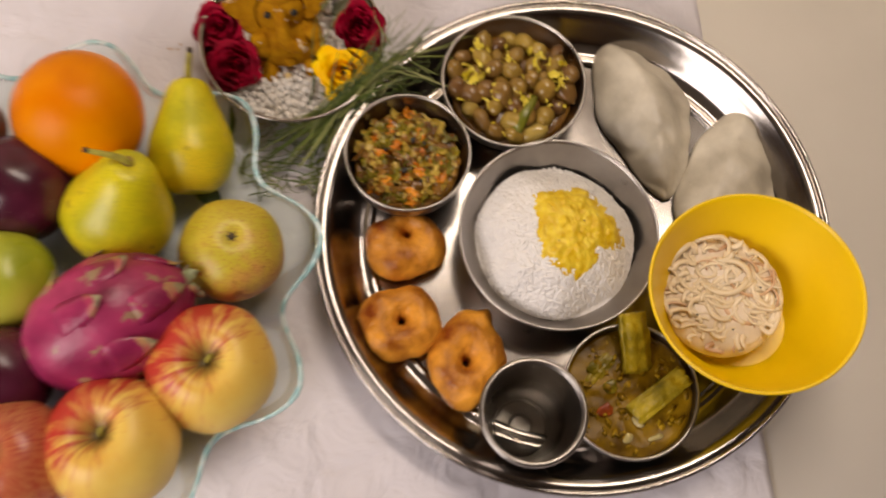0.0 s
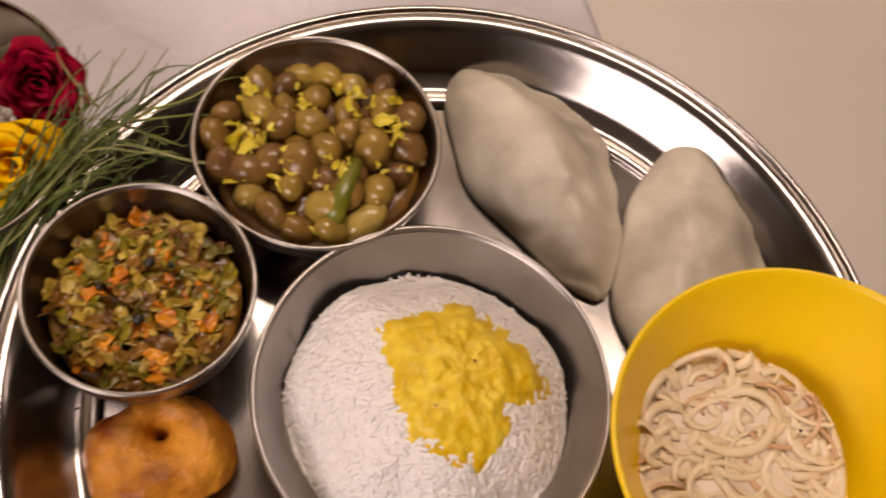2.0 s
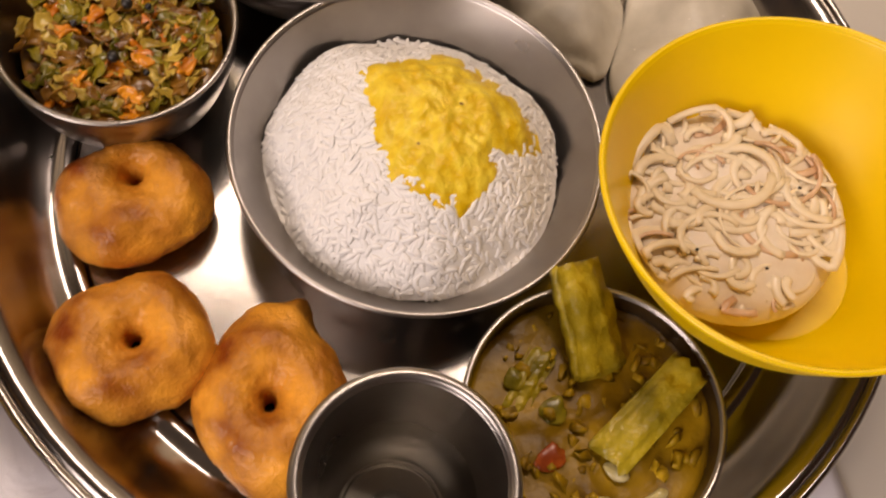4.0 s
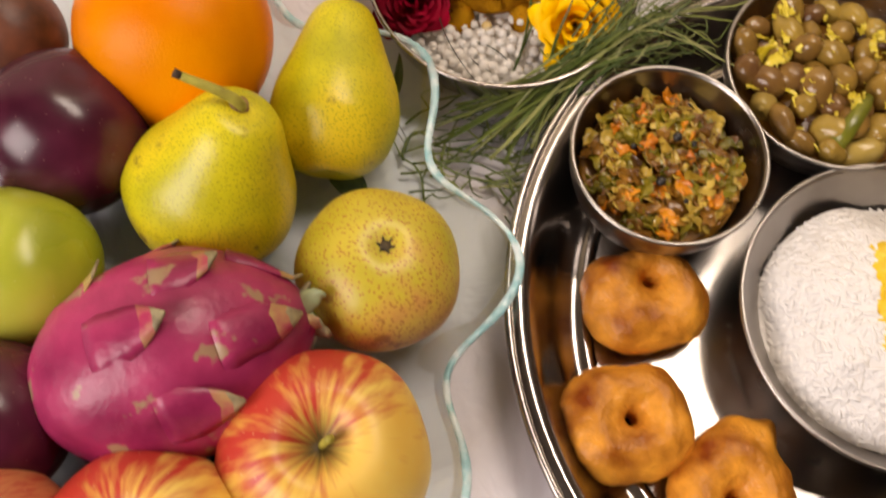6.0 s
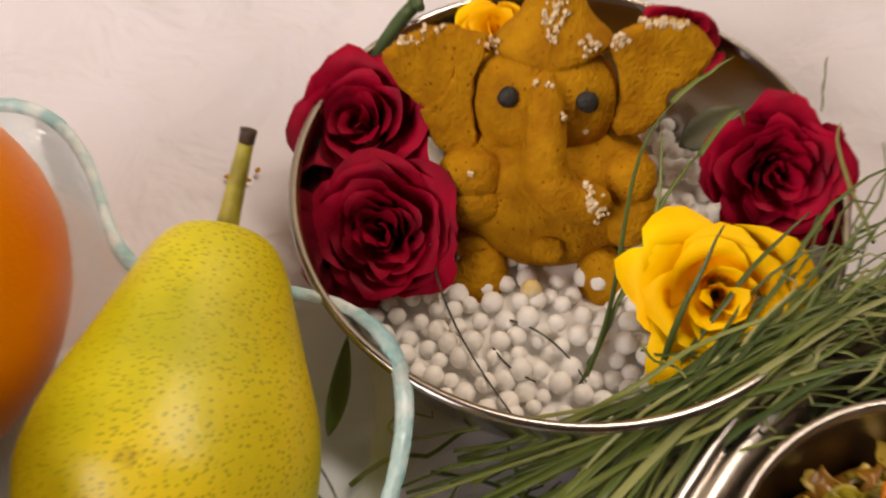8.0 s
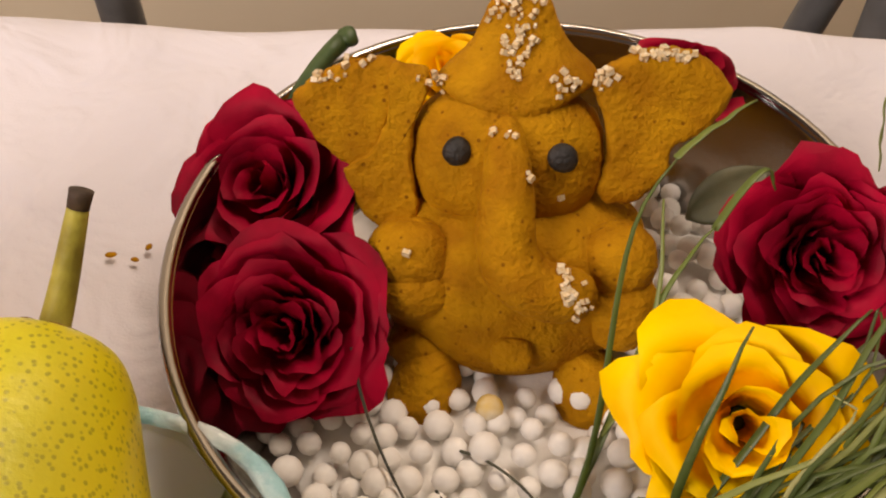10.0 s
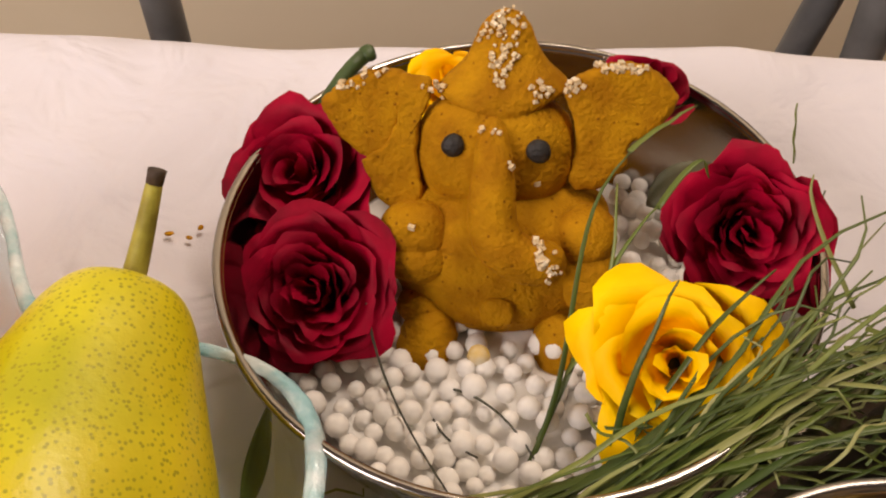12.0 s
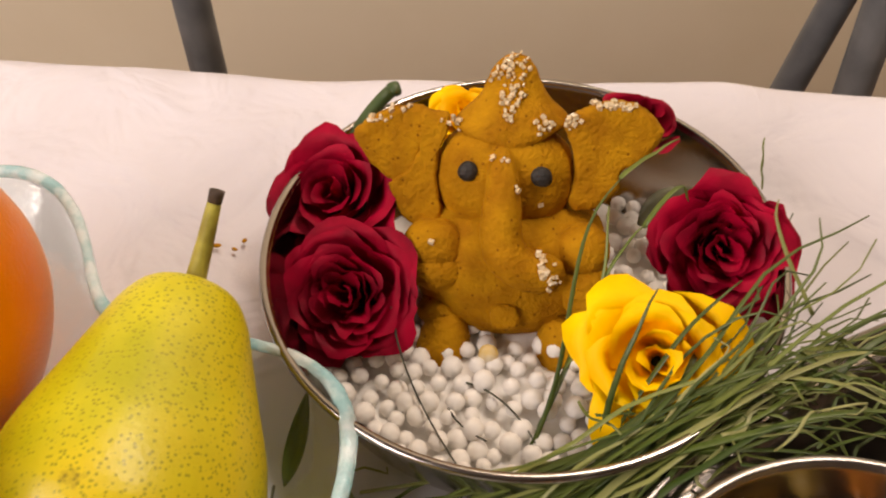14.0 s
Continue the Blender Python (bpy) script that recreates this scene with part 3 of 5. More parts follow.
# ---- fried snacks and dumplings on the plate ----
def make_vada(at, rx, ry, seed, turn, hole=0.0055, h=0.0125, off=(0, 0), knob=None):
    """A fried ring of batter with a small, off-centre hole, blistered and uneven."""
    def shape(a, r, z):
        k = 1 + 0.03 * math.sin(2 * a + seed) + 0.045 * math.cos(4 * a + seed * 1.7) + 0.04 * noise.noise((math.cos(a) * 2.4 + seed, math.sin(a) * 2.4, z * 60))
        if r < hole * 1.6:
            k = 1
        return r * k, z

    pts = [(hole * 0.4, 0.005), (hole * 0.6, h * 1.2), (hole * 1.15, h * 1.7), (0.0125, h * 2.0), (0.0185, h * 1.98), (0.0245, h * 1.62), (0.0282, h * 1.05), (0.0272, h * 0.5), (0.022, 0.0015), (0.012, 0.0), (hole * 0.4, 0.005)]
    bm = lathe(curve_profile(pts, 7), 96, shape)
    bm.normal_update()
    for v in bm.verts:
        v.co.x *= rx / 0.0285
        v.co.y *= ry / 0.0285
        inner = max(0.0, 1 - math.hypot(v.co.x / rx, v.co.y / ry))
        v.co.x += off[0] * inner
        v.co.y += off[1] * inner
        if knob:
            d = math.hypot(v.co.x - knob[0], v.co.y - knob[1])
            v.co += Vector((knob[0], knob[1], 0)).normalized() * 0.006 * math.exp(-(d / 0.006) ** 2) + Vector((0, 0, 0.002 * math.exp(-(d / 0.008) ** 2)))
        v.co += v.normal * (0.0005 * noise.noise(v.co * 300) + 0.0009 * noise.noise(v.co * 120 + Vector((seed, 0, 0))) + 0.0016 * noise.noise(v.co * 52 + Vector((0, seed, 0))) + 0.0003 * noise.noise(v.co * 800))
    ob = part("fried_vada", bm, FRIED)
    ob.matrix_basis = pose(*at, FLOOR_P + 0.0003, 0, 0, turn)
    tagged(ob, "golden-brown fried lentil doughnut with a small hole", "vada", "fried vadas on the plate")


make_vada((0.0257, 0.2345), 0.0290, 0.0262, 1.0, 0, off=(0.001, 0.009))
make_vada((0.0228, 0.1775), 0.0290, 0.0285, 2.2, 20, off=(0.001, 0.001))
make_vada((0.0700, 0.1515), 0.0262, 0.0350, 3.1, -14, off=(0.0, -0.003), knob=(0.006, 0.033))


def make_dumpling(at, length, width, height, turn, seed, broad, tilt=(0, 0)):
    """A half-moon pastry: a thick belly, pointed ends and a pinched seam."""
    bm = bmesh.new()
    rings = []
    n, m = 56, 48
    for i in range(n + 1):
        u = i / n * 2 - 1
        w = width / 2 * (1 - abs(u) ** 1.9) ** 0.8 * (1 + broad * u) * (1 + 0.05 * math.sin(u * 7 + seed)) + 0.0006
        hh = height * (1 - abs(u) ** 2.6) ** 0.75 + 0.0012
        bend = 0.010 * u * u
        ring = []
        for k in range(m):
            a = 2 * math.pi * k / m
            c, s = math.cos(a), math.sin(a)
            x = w * c * (1.0 if c > 0 else 1.12) - bend
            z = hh * (max(0, s) ** 0.8 if s > 0 else -0.12 * abs(s)) * (0.62 + 0.38 * max(0, 1 - abs(c) ** 2))
            lip = min(1, max(0, (c - 0.45) / 0.3)) if s > -0.2 else 0
            x += 0.004 * lip + 0.0007 * lip * math.sin(u * 17 + seed)
            z = z * (1 - 0.72 * lip) + lip * (0.0018 + 0.0007 * math.sin(u * 23 + seed * 3))
            z += 0.0016 * math.exp(-((c + 0.1 - 0.25 * math.sin(u * 2 + seed)) / 0.12) ** 2) * (1 - u * u) * (s > 0)
            p = Vector((x, u * length / 2, z))
            p += Vector((0, 0, 1)) * (0.0014 * noise.noise(p * 80 + Vector((seed, 0, 0))) + 0.0042 * noise.noise(p * 30 + Vector((0, seed, 0))) - 0.0022 * max(0.0, 1 - abs(noise.noise(p * 24 + Vector((seed, 3, 0)))) * 9)) * min(1.0, z / 0.006)
            ring.append(bm.verts.new(p))
        rings.append(ring)
    for a, b in zip(rings, rings[1:]):
        for k in range(m):
            bm.faces.new((a[k], a[(k + 1) % m], b[(k + 1) % m], b[k]))
    bm.faces.new(rings[0][::-1])
    bm.faces.new(rings[-1])
    bmesh.ops.recalc_face_normals(bm, faces=bm.faces)
    ob = part("rice_dumpling", bm, DOUGH)
    ob.matrix_basis = pose(*at, FLOOR_P + 0.0026, tilt[0], tilt[1], turn)
    tagged(ob, "pale steamed half-moon rice dumpling with pointed ends", "dumpling", "steamed dumplings on the plate")


make_dumpling((0.2125, 0.3475), 0.138, 0.062, 0.021, 17, 1.0, 0.2)
make_dumpling((0.2760, 0.2930), 0.138, 0.068, 0.019, -20, 5.0, -0.2)


# ---- yellow bowl ----
YB = pose(0.2562, 0.1850, 0.090, -6.5, -4.2, 0)
dish("yellow_bowl", YB @ pose(0, 0, -0.058), [(0, 0), (0.03, 0), (0.036, 0.002), (0.048, 0.015), (0.0585, 0.034), (0.0675, 0.055), (0.069, 0.058)], "bright yellow plastic bowl holding vermicelli pudding", "bowl", 0.002, PLASTIC, 0.0012)


def make_kheer():
    t = thing("vermicelli_pudding", (0.2445, 0.1915, 0.0505), "milky vermicelli pudding with fried strands in a yellow bowl", "pudding")
    bm = lathe([(0.0, 0.0068), (0.02, 0.0063), (0.036, 0.0046), (0.0425, 0.001), (0.043, -0.003)], 64)
    for v in bm.verts:
        v.co.z += 0.002 * noise.noise(v.co * 120)
    part("milk_base", bm, KHEER, t)
    rng = random.Random(9)
    for name, mat, count, r0 in (("vermicelli", NOODLE, 190, 0.0017), ("fried_onion", ONION, 16, 0.0013)):
        bm = bmesh.new()
        for i in range(count):
            r, a = 0.037 * math.sqrt(rng.random()), rng.uniform(0, 6.28)
            cx, cy = r * math.cos(a), r * math.sin(a)
            rad, a0, sweep = rng.uniform(0.004, 0.018), rng.uniform(0, 6.28), rng.uniform(1.0, 3.4)
            z0, tl = 0.0058 + rng.uniform(-0.0012, 0.0022) - 0.002 * (r / 0.037) ** 2 + (0.0014 if mat is ONION else 0.0), rng.uniform(-0.16, 0.16)
            pts = []
            for k in range(11):
                b = a0 + sweep * k / 10
                px, py = cx + rad * math.cos(b) - rad * math.cos(a0), cy + rad * math.sin(b) * 0.8 - rad * math.sin(a0) * 0.8
                f = min(1, 0.041 / max(1e-6, math.hypot(px, py)))
                pts.append((px * f, py * f, z0 + tl * rad * math.sin(b - a0)))
            tube(bm, pts, r0 * rng.uniform(0.5, 1.35), 10, rng.uniform(0.6, 1.1), 0.6)
        tagged(part(name, bm, mat, t), kind="stuff")
    for x, y in ((0.026, 0.004), (-0.02, -0.016), (0.004, -0.026)):
        bm = bmesh.new()
        blob(bm, (x, y, 0.0088), (0.0008, 0.0007, 0.0006), 0.2, 600, u=8, v=6)
        part("cardamom_seed", bm, SEED, t, "tiny black seed")


make_kheer()


# ---- bowl contents ----
def flakes(bm, rng, count, radius, z0, size, thick, dome=0.004, slim=(0.3, 0.8)):
    for i in range(count):
        r, a = radius * math.sqrt(rng.random()), rng.uniform(0, 6.28)
        c = (r * math.cos(a), r * math.sin(a), z0 + dome * (1 - (r / radius) ** 2) + rng.uniform(-0.0015, 0.002))
        s = rng.uniform(*size)
        m = Matrix.LocRotScale(c, Euler((rng.uniform(-0.7, 0.7), rng.uniform(-0.7, 0.7), rng.uniform(0, 6.28))), Vector((s * rng.uniform(*slim), s, thick)))
        made = bmesh.ops.create_icosphere(bm, subdivisions=1, radius=1, matrix=m)["verts"]
        for v in made:
            v.co += Vector((noise.noise(v.co * 400), noise.noise(v.co * 410 + Vector((5, 0, 0))), noise.noise(v.co * 390 + Vector((0, 9, 0))))) * s * 0.6


def shreds(bm, rng, count, radius, z0, length, width, dome, middle=(0, 0)):
    """Bent, torn and twisted strips of cooked vegetable."""
    for i in range(count):
        r, a = radius * math.sqrt(rng.random()), rng.uniform(0, 6.28)
        c = Vector((middle[0] + r * math.cos(a), middle[1] + r * math.sin(a), z0 + dome * (1 - (r / radius) ** 2) + rng.uniform(-0.002, 0.002)))
        m = Matrix.Translation(c) @ Euler((rng.uniform(-0.5, 0.5), rng.uniform(-0.7, 0.7), rng.uniform(0, 6.28))).to_matrix().to_4x4()
        ln, w, bend, tw = rng.uniform(*length), rng.uniform(*width), rng.uniform(-0.2, 0.4), rng.uniform(-0.5, 0.5)
        rows = []
        for k in range(6):
            u = k / 5 - 0.5
            half = w * (0.6 + 0.4 * math.cos(u * 2.6)) * rng.uniform(0.55, 1.3)
            z, q = bend * ln * (0.25 - u * u), tw * u
            row = []
            for e in (-1, -0.35, 0.35, 1):
                jog = Vector((rng.uniform(-1, 1), rng.uniform(-1, 1), rng.uniform(-1, 1))) * w * 0.55
                row.append(bm.verts.new(m @ (Vector((e * half * math.cos(q) + 0.15 * ln * math.sin(u * 4 + tw), u * ln, z + e * half * math.sin(q) + 0.3 * w * e * e)) + jog)))
            rows.append(row)
        for p, q in zip(rows, rows[1:]):
            for k in range(3):
                bm.faces.new((p[k], p[k + 1], q[k + 1], q[k]))


def softened(ob, thickness):
    ob.modifiers.new("thickness", "SOLIDIFY").thickness = thickness
    s = ob.modifiers.new("softness", "SUBSURF")
    s.levels = s.render_levels = 1
    return tagged(ob, kind="stuff")


def make_chickpeas():
    t = thing("chickpea_salad", (*BIG, FLOOR_P + 0.0215), "brown chickpeas with shredded raw mango and green chilli", "food")
    bm = lathe([(0, 0.006)] + [(0.046 * k / 12, 0.006 - 0.004 * (k / 12) ** 2) for k in range(1, 13)] + [(0.047, -0.008)], 48)
    for v in bm.verts:
        v.co.z += 0.0016 * noise.noise(v.co * 150)
    part("gravy", bm, BROWNED, t)
    kinds = []
    for a, b, c, rough, freq in ((0.0064, 0.0080, 0.0062, 0.1, 130), (0.0058, 0.0086, 0.0058, 0.16, 190), (0.0070, 0.0076, 0.0060, 0.14, 160)):
        bm = bmesh.new()
        blob(bm, (0, 0, 0), (a, b, c), rough, freq, u=18, v=14)
        blob(bm, (0.0, b * 0.95, 0.001), (0.0018, 0.0014, 0.0016), u=8, v=6)
        kinds.append(part("chickpea", bm, CHICK, t))
    rng = random.Random(3)
    spots = []
    for i in range(6000):
        r, a = 0.0435 * math.sqrt(rng.random()), rng.uniform(0, 6.28)
        x, y = r * math.cos(a), r * math.sin(a)
        if all((x - p) ** 2 + (y - q) ** 2 > 0.0108 ** 2 for p, q in spots):
            spots.append((x, y))
    for i, (x, y) in enumerate(spots):
        z = 0.0072 + 0.004 * (1 - (x * x + y * y) / 0.0018) + rng.uniform(-0.0035, 0.0035)
        s = rng.uniform(0.86, 1.32)
        m = Matrix.LocRotScale((x, y, z), Euler((rng.uniform(-1, 1), rng.uniform(-1, 1), rng.uniform(0, 6.28))), Vector((s, s * rng.uniform(0.9, 1.15), s)))
        if i < 3:
            kinds[i].matrix_basis = m
        else:
            share("chickpea", kinds[i % 3], m, t)
    bm = bmesh.new()
    for cx, cy in ((-0.022, 0.014), (-0.031, 0.0), (0.02, 0.015), (-0.012, -0.012), (-0.003, 0.016), (0.031, -0.002), (-0.024, 0.029), (0.006, -0.014), (0.036, 0.008)):
        shreds(bm, rng, 6, 0.0075, 0.0158, (0.004, 0.012), (0.0008, 0.0026), 0.001, (cx, cy))
    shreds(bm, rng, 45, 0.044, 0.010, (0.003, 0.008), (0.0006, 0.0018), 0.004)
    softened(part("shredded_mango", bm, MANGO, t, "yellow shreds of raw mango"), 0.0008)
    bm = bmesh.new()
    tube(bm, [(0.000, -0.040, 0.011), (0.0035, -0.035, 0.0155), (0.008, -0.027, 0.0175), (0.013, -0.018, 0.0165), (0.015, -0.013, 0.015)], 0.0050, 14, 0.55, 0.7)
    part("chilli", bm, CHILLI, t, "slit green chilli")


make_chickpeas()


def make_stir_fry():
    t = thing("vegetable_stir_fry", (*SMALL, FLOOR_P + 0.0235), "chopped cabbage, carrot and greens stir-fry in a steel bowl", "food")
    bm = lathe([(0, 0.0075)] + [(0.038 * k / 16, 0.0075 - 0.004 * (k / 16) ** 2) for k in range(1, 17)] + [(0.0385, -0.004)], 64)
    for v in bm.verts:
        v.co.z += 0.0026 * noise.noise(v.co * 130) + 0.0012 * noise.noise(v.co * 320)
    part("base", bm, BROWNED, t)
    rng = random.Random(12)
    for name, mat, count, length, width in (("shredded_cabbage", CABBAGE, 90, (0.005, 0.012), (0.0014, 0.0034)), ("chopped_green_leaf", GREENS, 85, (0.006, 0.012), (0.0018, 0.0042)),
                                            ("browned_leaf", BROWNED, 95, (0.005, 0.010), (0.0018, 0.0040)), ("chopped_carrot", CARROT, 26, (0.006, 0.010), (0.0026, 0.0046))):
        bm = bmesh.new()
        shreds(bm, rng, count, 0.0368, 0.0075, length, width, 0.0045)
        softened(part(name, bm, mat, t), 0.0022 if mat is CARROT else 0.0011)
    for k, (x, y) in enumerate(((0.004, 0.012), (-0.002, -0.012), (0.012, 0.01), (0.01, -0.02), (-0.016, 0.004))):
        bm = bmesh.new()
        bmesh.ops.create_icosphere(bm, subdivisions=2, radius=0.0024 if k < 2 else 0.0013, matrix=Matrix.Translation((x, y, 0.0146)))
        part("mustard_seed", bm, SEED, t)


make_stir_fry()


def make_curry():
    t = thing("drumstick_curry", (*KADHI, FLOOR_P + 0.0275), "yellow lentil curry with pieces of drumstick pod", "curry")
    bm = lathe([(0, 0.001)] + [(0.0445 * k / 16, 0.001) for k in range(1, 17)] + [(0.0435, -0.008)], 72)
    for v in bm.verts:
        v.co.z += 0.0018 * noise.noise(v.co * 80) + 0.0008 * noise.noise(v.co * 260)
    part("gravy", bm, CURRY, t)
    rng = random.Random(8)
    for a, b, r in (((0.007, 0.016, 0.003), (0.0015, 0.053, 0.0175), 0.0105), ((0.003, -0.015, 0.003), (0.037, 0.011, 0.012), 0.0085), ((-0.028, 0.006, -0.002), (-0.012, 0.026, 0.0), 0.006)):
        bm = bmesh.new()
        a, b = Vector(a), Vector(b)
        pts = [a.lerp(b, k / 16) + Vector((0, 0, 0.0015 * math.sin(k / 16 * 3.14))) for k in range(17)]
        tube(bm, pts, r, 20, 0.9, 0.42)
        for k, v in enumerate(bm.verts):
            v.co += Vector((0.6, 0.4, 1)) * (0.0013 * math.sin((k % 20) * 2.2) + 0.0016 * noise.noise(v.co * 170) + 0.0008 * noise.noise(v.co * 420))
        part("drumstick_piece", bm, DRUM, t, "split ribbed green-yellow pod")
    for name, mat, x, y, rx, ry, turn in (("tomato_piece", TOMATO, -0.016, -0.012, 0.0065, 0.0042, 20), ("okra_slice", GREENS, -0.012, 0.004, 0.0052, 0.0046, 0), ("okra_slice", GREENS, -0.024, 0.017, 0.0042, 0.004, 40),
                                          ("onion_piece", ONIONBIT, 0.006, -0.02, 0.005, 0.0032, -30), ("onion_piece", ONIONBIT, -0.002, -0.031, 0.0042, 0.003, 50), ("onion_piece", ONIONBIT, 0.018, -0.03, 0.006, 0.002, 20)):
        bm = bmesh.new()
        blob(bm, (0, 0, 0), (rx, ry, 0.0017), 0.5, 260)
        part(name, bm, mat, t).matrix_basis = pose(x, y, 0.0024, 8, -6, turn)
    bm = bmesh.new()
    flakes(bm, rng, 130, 0.041, 0.0005, (0.0012, 0.0045), 0.0013, 0.0005)
    tagged(part("lentil_mash", bm, MASH, t), kind="stuff")


make_curry()


# ---- glass dish with scalloped edge ----
GLASS_AT = (-0.2225, 0.1975)


def make_glass_dish():
    t = thing("glass_fruit_dish", (*GLASS_AT, TOP), "clear greenish glass fruit dish with a scalloped rim", "dish")
    n = 240

    def ring(r, z, wave):
        out = []
        for i in range(n):
            a = 2 * math.pi * i / n
            c = math.cos(10 * (a - radians(12.4)))
            rr = r + wave * (0.35 + c if c > 0 else 0.35 + 1.15 * c)
            out.append((rr * math.cos(a), rr * math.sin(a) * 0.969, z + wave * 0.12 * c))
        return out

    prof_in = [(0.0005, 0.005, 0), (0.06, 0.005, 0), (0.11, 0.005, 0), (0.122, 0.0065, 0.001), (0.136, 0.012, 0.003), (0.151, 0.021, 0.007), (0.163, 0.0268, 0.010), (0.1715, 0.0322, 0.0125)]
    prof_out = [(0.1735, 0.0338, 0.013), (0.1758, 0.0332, 0.013), (0.1762, 0.0315, 0.0128), (0.167, 0.0250, 0.0105), (0.155, 0.018, 0.007), (0.139, 0.0085, 0.003), (0.124, 0.0022, 0.001), (0.112, 0.0004, 0), (0.06, 0.0004, 0), (0.0005, 0.0004, 0)]
    bm = bmesh.new()
    rings = [[bm.verts.new(p) for p in ring(*q)] for q in prof_in + prof_out]
    for a, b in zip(rings, rings[1:]):
        for k in range(n):
            bm.faces.new((a[k], a[(k + 1) % n], b[(k + 1) % n], b[k]))
    bm.faces.new(rings[0])
    bm.faces.new(rings[-1][::-1])
    bmesh.ops.recalc_face_normals(bm, faces=bm.faces)
    ob = part("body", bm, GLASS, t)
    ob.visible_shadow = False
    bm = bmesh.new()
    line = ring(0.1745, 0.0336, 0.013)
    rows = []
    for i, p in enumerate(line):
        a = math.atan2(p[1], p[0])
        w = 0.0020 * (1 + 0.45 * noise.noise((a * 5, 0, 0)) + 0.15 * noise.noise((a * 19, 0, 4)))
        rows.append([bm.verts.new((p[0] + w * math.cos(q) * math.cos(a), p[1] + w * math.cos(q) * math.sin(a), p[2] + w * 0.8 * math.sin(q))) for q in (2 * math.pi * k / 8 for k in range(8))])
    for i in range(n):
        a, b = rows[i], rows[(i + 1) % n]
        for k in range(8):
            bm.faces.new((a[k], b[k], b[(k + 1) % 8], a[(k + 1) % 8]))
    bmesh.ops.recalc_face_normals(bm, faces=bm.faces)
    part("rim", bm, RIMGLASS, t, "thick pale aqua glass edge").visible_shadow = False


make_glass_dish()


# ---- fruit ----
def turn_to(axis):
    return Vector((0, 0, 1)).rotation_difference(Vector(axis)).to_matrix().to_4x4()


def round_fruit(name, at, r, axis, skin, label, category, squash=0.9, dimple=0.35, stem=True, calyx=False, lobes=0.0, seed=0.0, stem_mat=None, stem_len=0.011):
    """An apple-like fruit: body with a hollow at the top, a stem in it or a dry calyx."""
    t = thing(name, Matrix.Translation(at) @ turn_to(axis), label, category)
    pts = []
    for k in range(53):
        a = math.pi * (k / 52) ** 0.8
        z = -math.cos(a)
        rr = math.sin(a) ** 0.9
        top = math.exp(-(rr / (0.2 if dimple < 0.15 else 0.3)) ** 2) if z > 0 else 0
        bot = math.exp(-(rr / 0.25) ** 2) if z < 0 else 0
        pts.append((r * rr, r * squash * (z - dimple * top + 0.6 * dimple * bot)))
    pts[0], pts[-1] = (0, pts[0][1]), (0, pts[-1][1])
    bm = lathe(pts, 56)
    for v in bm.verts:
        a = math.atan2(v.co.y, v.co.x)
        k = 1 + lobes * math.cos(5 * a + seed) + 0.025 * noise.noise(v.co * 30 + Vector((seed, seed, 0)))
        v.co.x, v.co.y = v.co.x * k, v.co.y * k
    part("flesh", bm, skin, t)
    z0 = r * squash * (1 - dimple)
    if stem:
        bm = bmesh.new()
        tube(bm, bezier((0, 0, z0 - 0.002), (0.0005, 0, z0 + stem_len * 0.3), (0.002, 0.001, z0 + stem_len * 0.7), (0.004, 0.002, z0 + stem_len), 6), 0.0014, 8, 1.2)
        part("stem", bm, stem_mat or STEM, t)
    if calyx:
        bm = bmesh.new()
        blob(bm, (0, 0, z0 - 0.0005), (0.0032, 0.0032, 0.0018), 0.3, 500, u=10, v=8)
        for k in range(6):
            a = k * 1.047
            tube(bm, [(0.002 * math.cos(a), 0.002 * math.sin(a), z0), (0.004 * math.cos(a), 0.004 * math.sin(a), z0 + 0.0018)], 0.0008, 5, 0.4)
        part("calyx", bm, CALYX, t, "dry dark blossom end")
    return t


def pear(base, tip, skin, label, r, stem_to, seed, cap):
    """A pear whose axis runs from the middle of its belly's end to its neck; all in world metres."""
    base, tip = Vector(base), Vector(tip)
    axis = tip - base
    length = axis.length
    m = Matrix.Translation(base) @ turn_to(axis)
    t = thing("pear", m, label, "pear", "pears in the glass dish")
    pts = [(0, 0.035), (0.14, 0.012), (0.45, 0.0), (0.8, 0.1), (0.98, 0.27), (0.99, 0.38), (0.91, 0.52), (0.76, 0.66), (0.62, 0.79), (0.5, 0.9), (0.35, 0.972), (0.14, 0.99), (0, 0.96)]
    bm = lathe(curve_profile([(a * r, b * length) for a, b in pts], 4), 56)
    for v in bm.verts:
        k = 1 + 0.05 * noise.noise(v.co * 22 + Vector((seed, 0, seed)))
        v.co.x, v.co.y = v.co.x * k, v.co.y * k
    part("flesh", bm, skin, t)
    bm = bmesh.new()
    loc = m.inverted() @ Vector(stem_to)
    tube(bm, bezier((0, 0, length * 0.97), (0, 0, length * 1.06), loc * 0.75 + Vector((0, 0, length * 0.25)), loc, 8), 0.0027, 12, 0.62)
    s = part("stem", bm, STEM, t)
    bm = bmesh.new()
    blob(bm, (-0.0014, 0.0014, length * 0.972), (r * cap, r * cap * 0.85, 0.0036), 0.35, 220, u=32, v=20)
    part("russet_cap", bm, CAP, t, "rough brown skin round the stem")
    bm = bmesh.new()
    d = (loc - Vector((0, 0, length))).normalized()
    tube(bm, [loc - d * 0.001, loc + d * 0.001, loc + d * 0.0020], 0.0018, 10, 1.1)
    part("stem_end", bm, STEMTIP, s, "dark dried stem end")
    return t


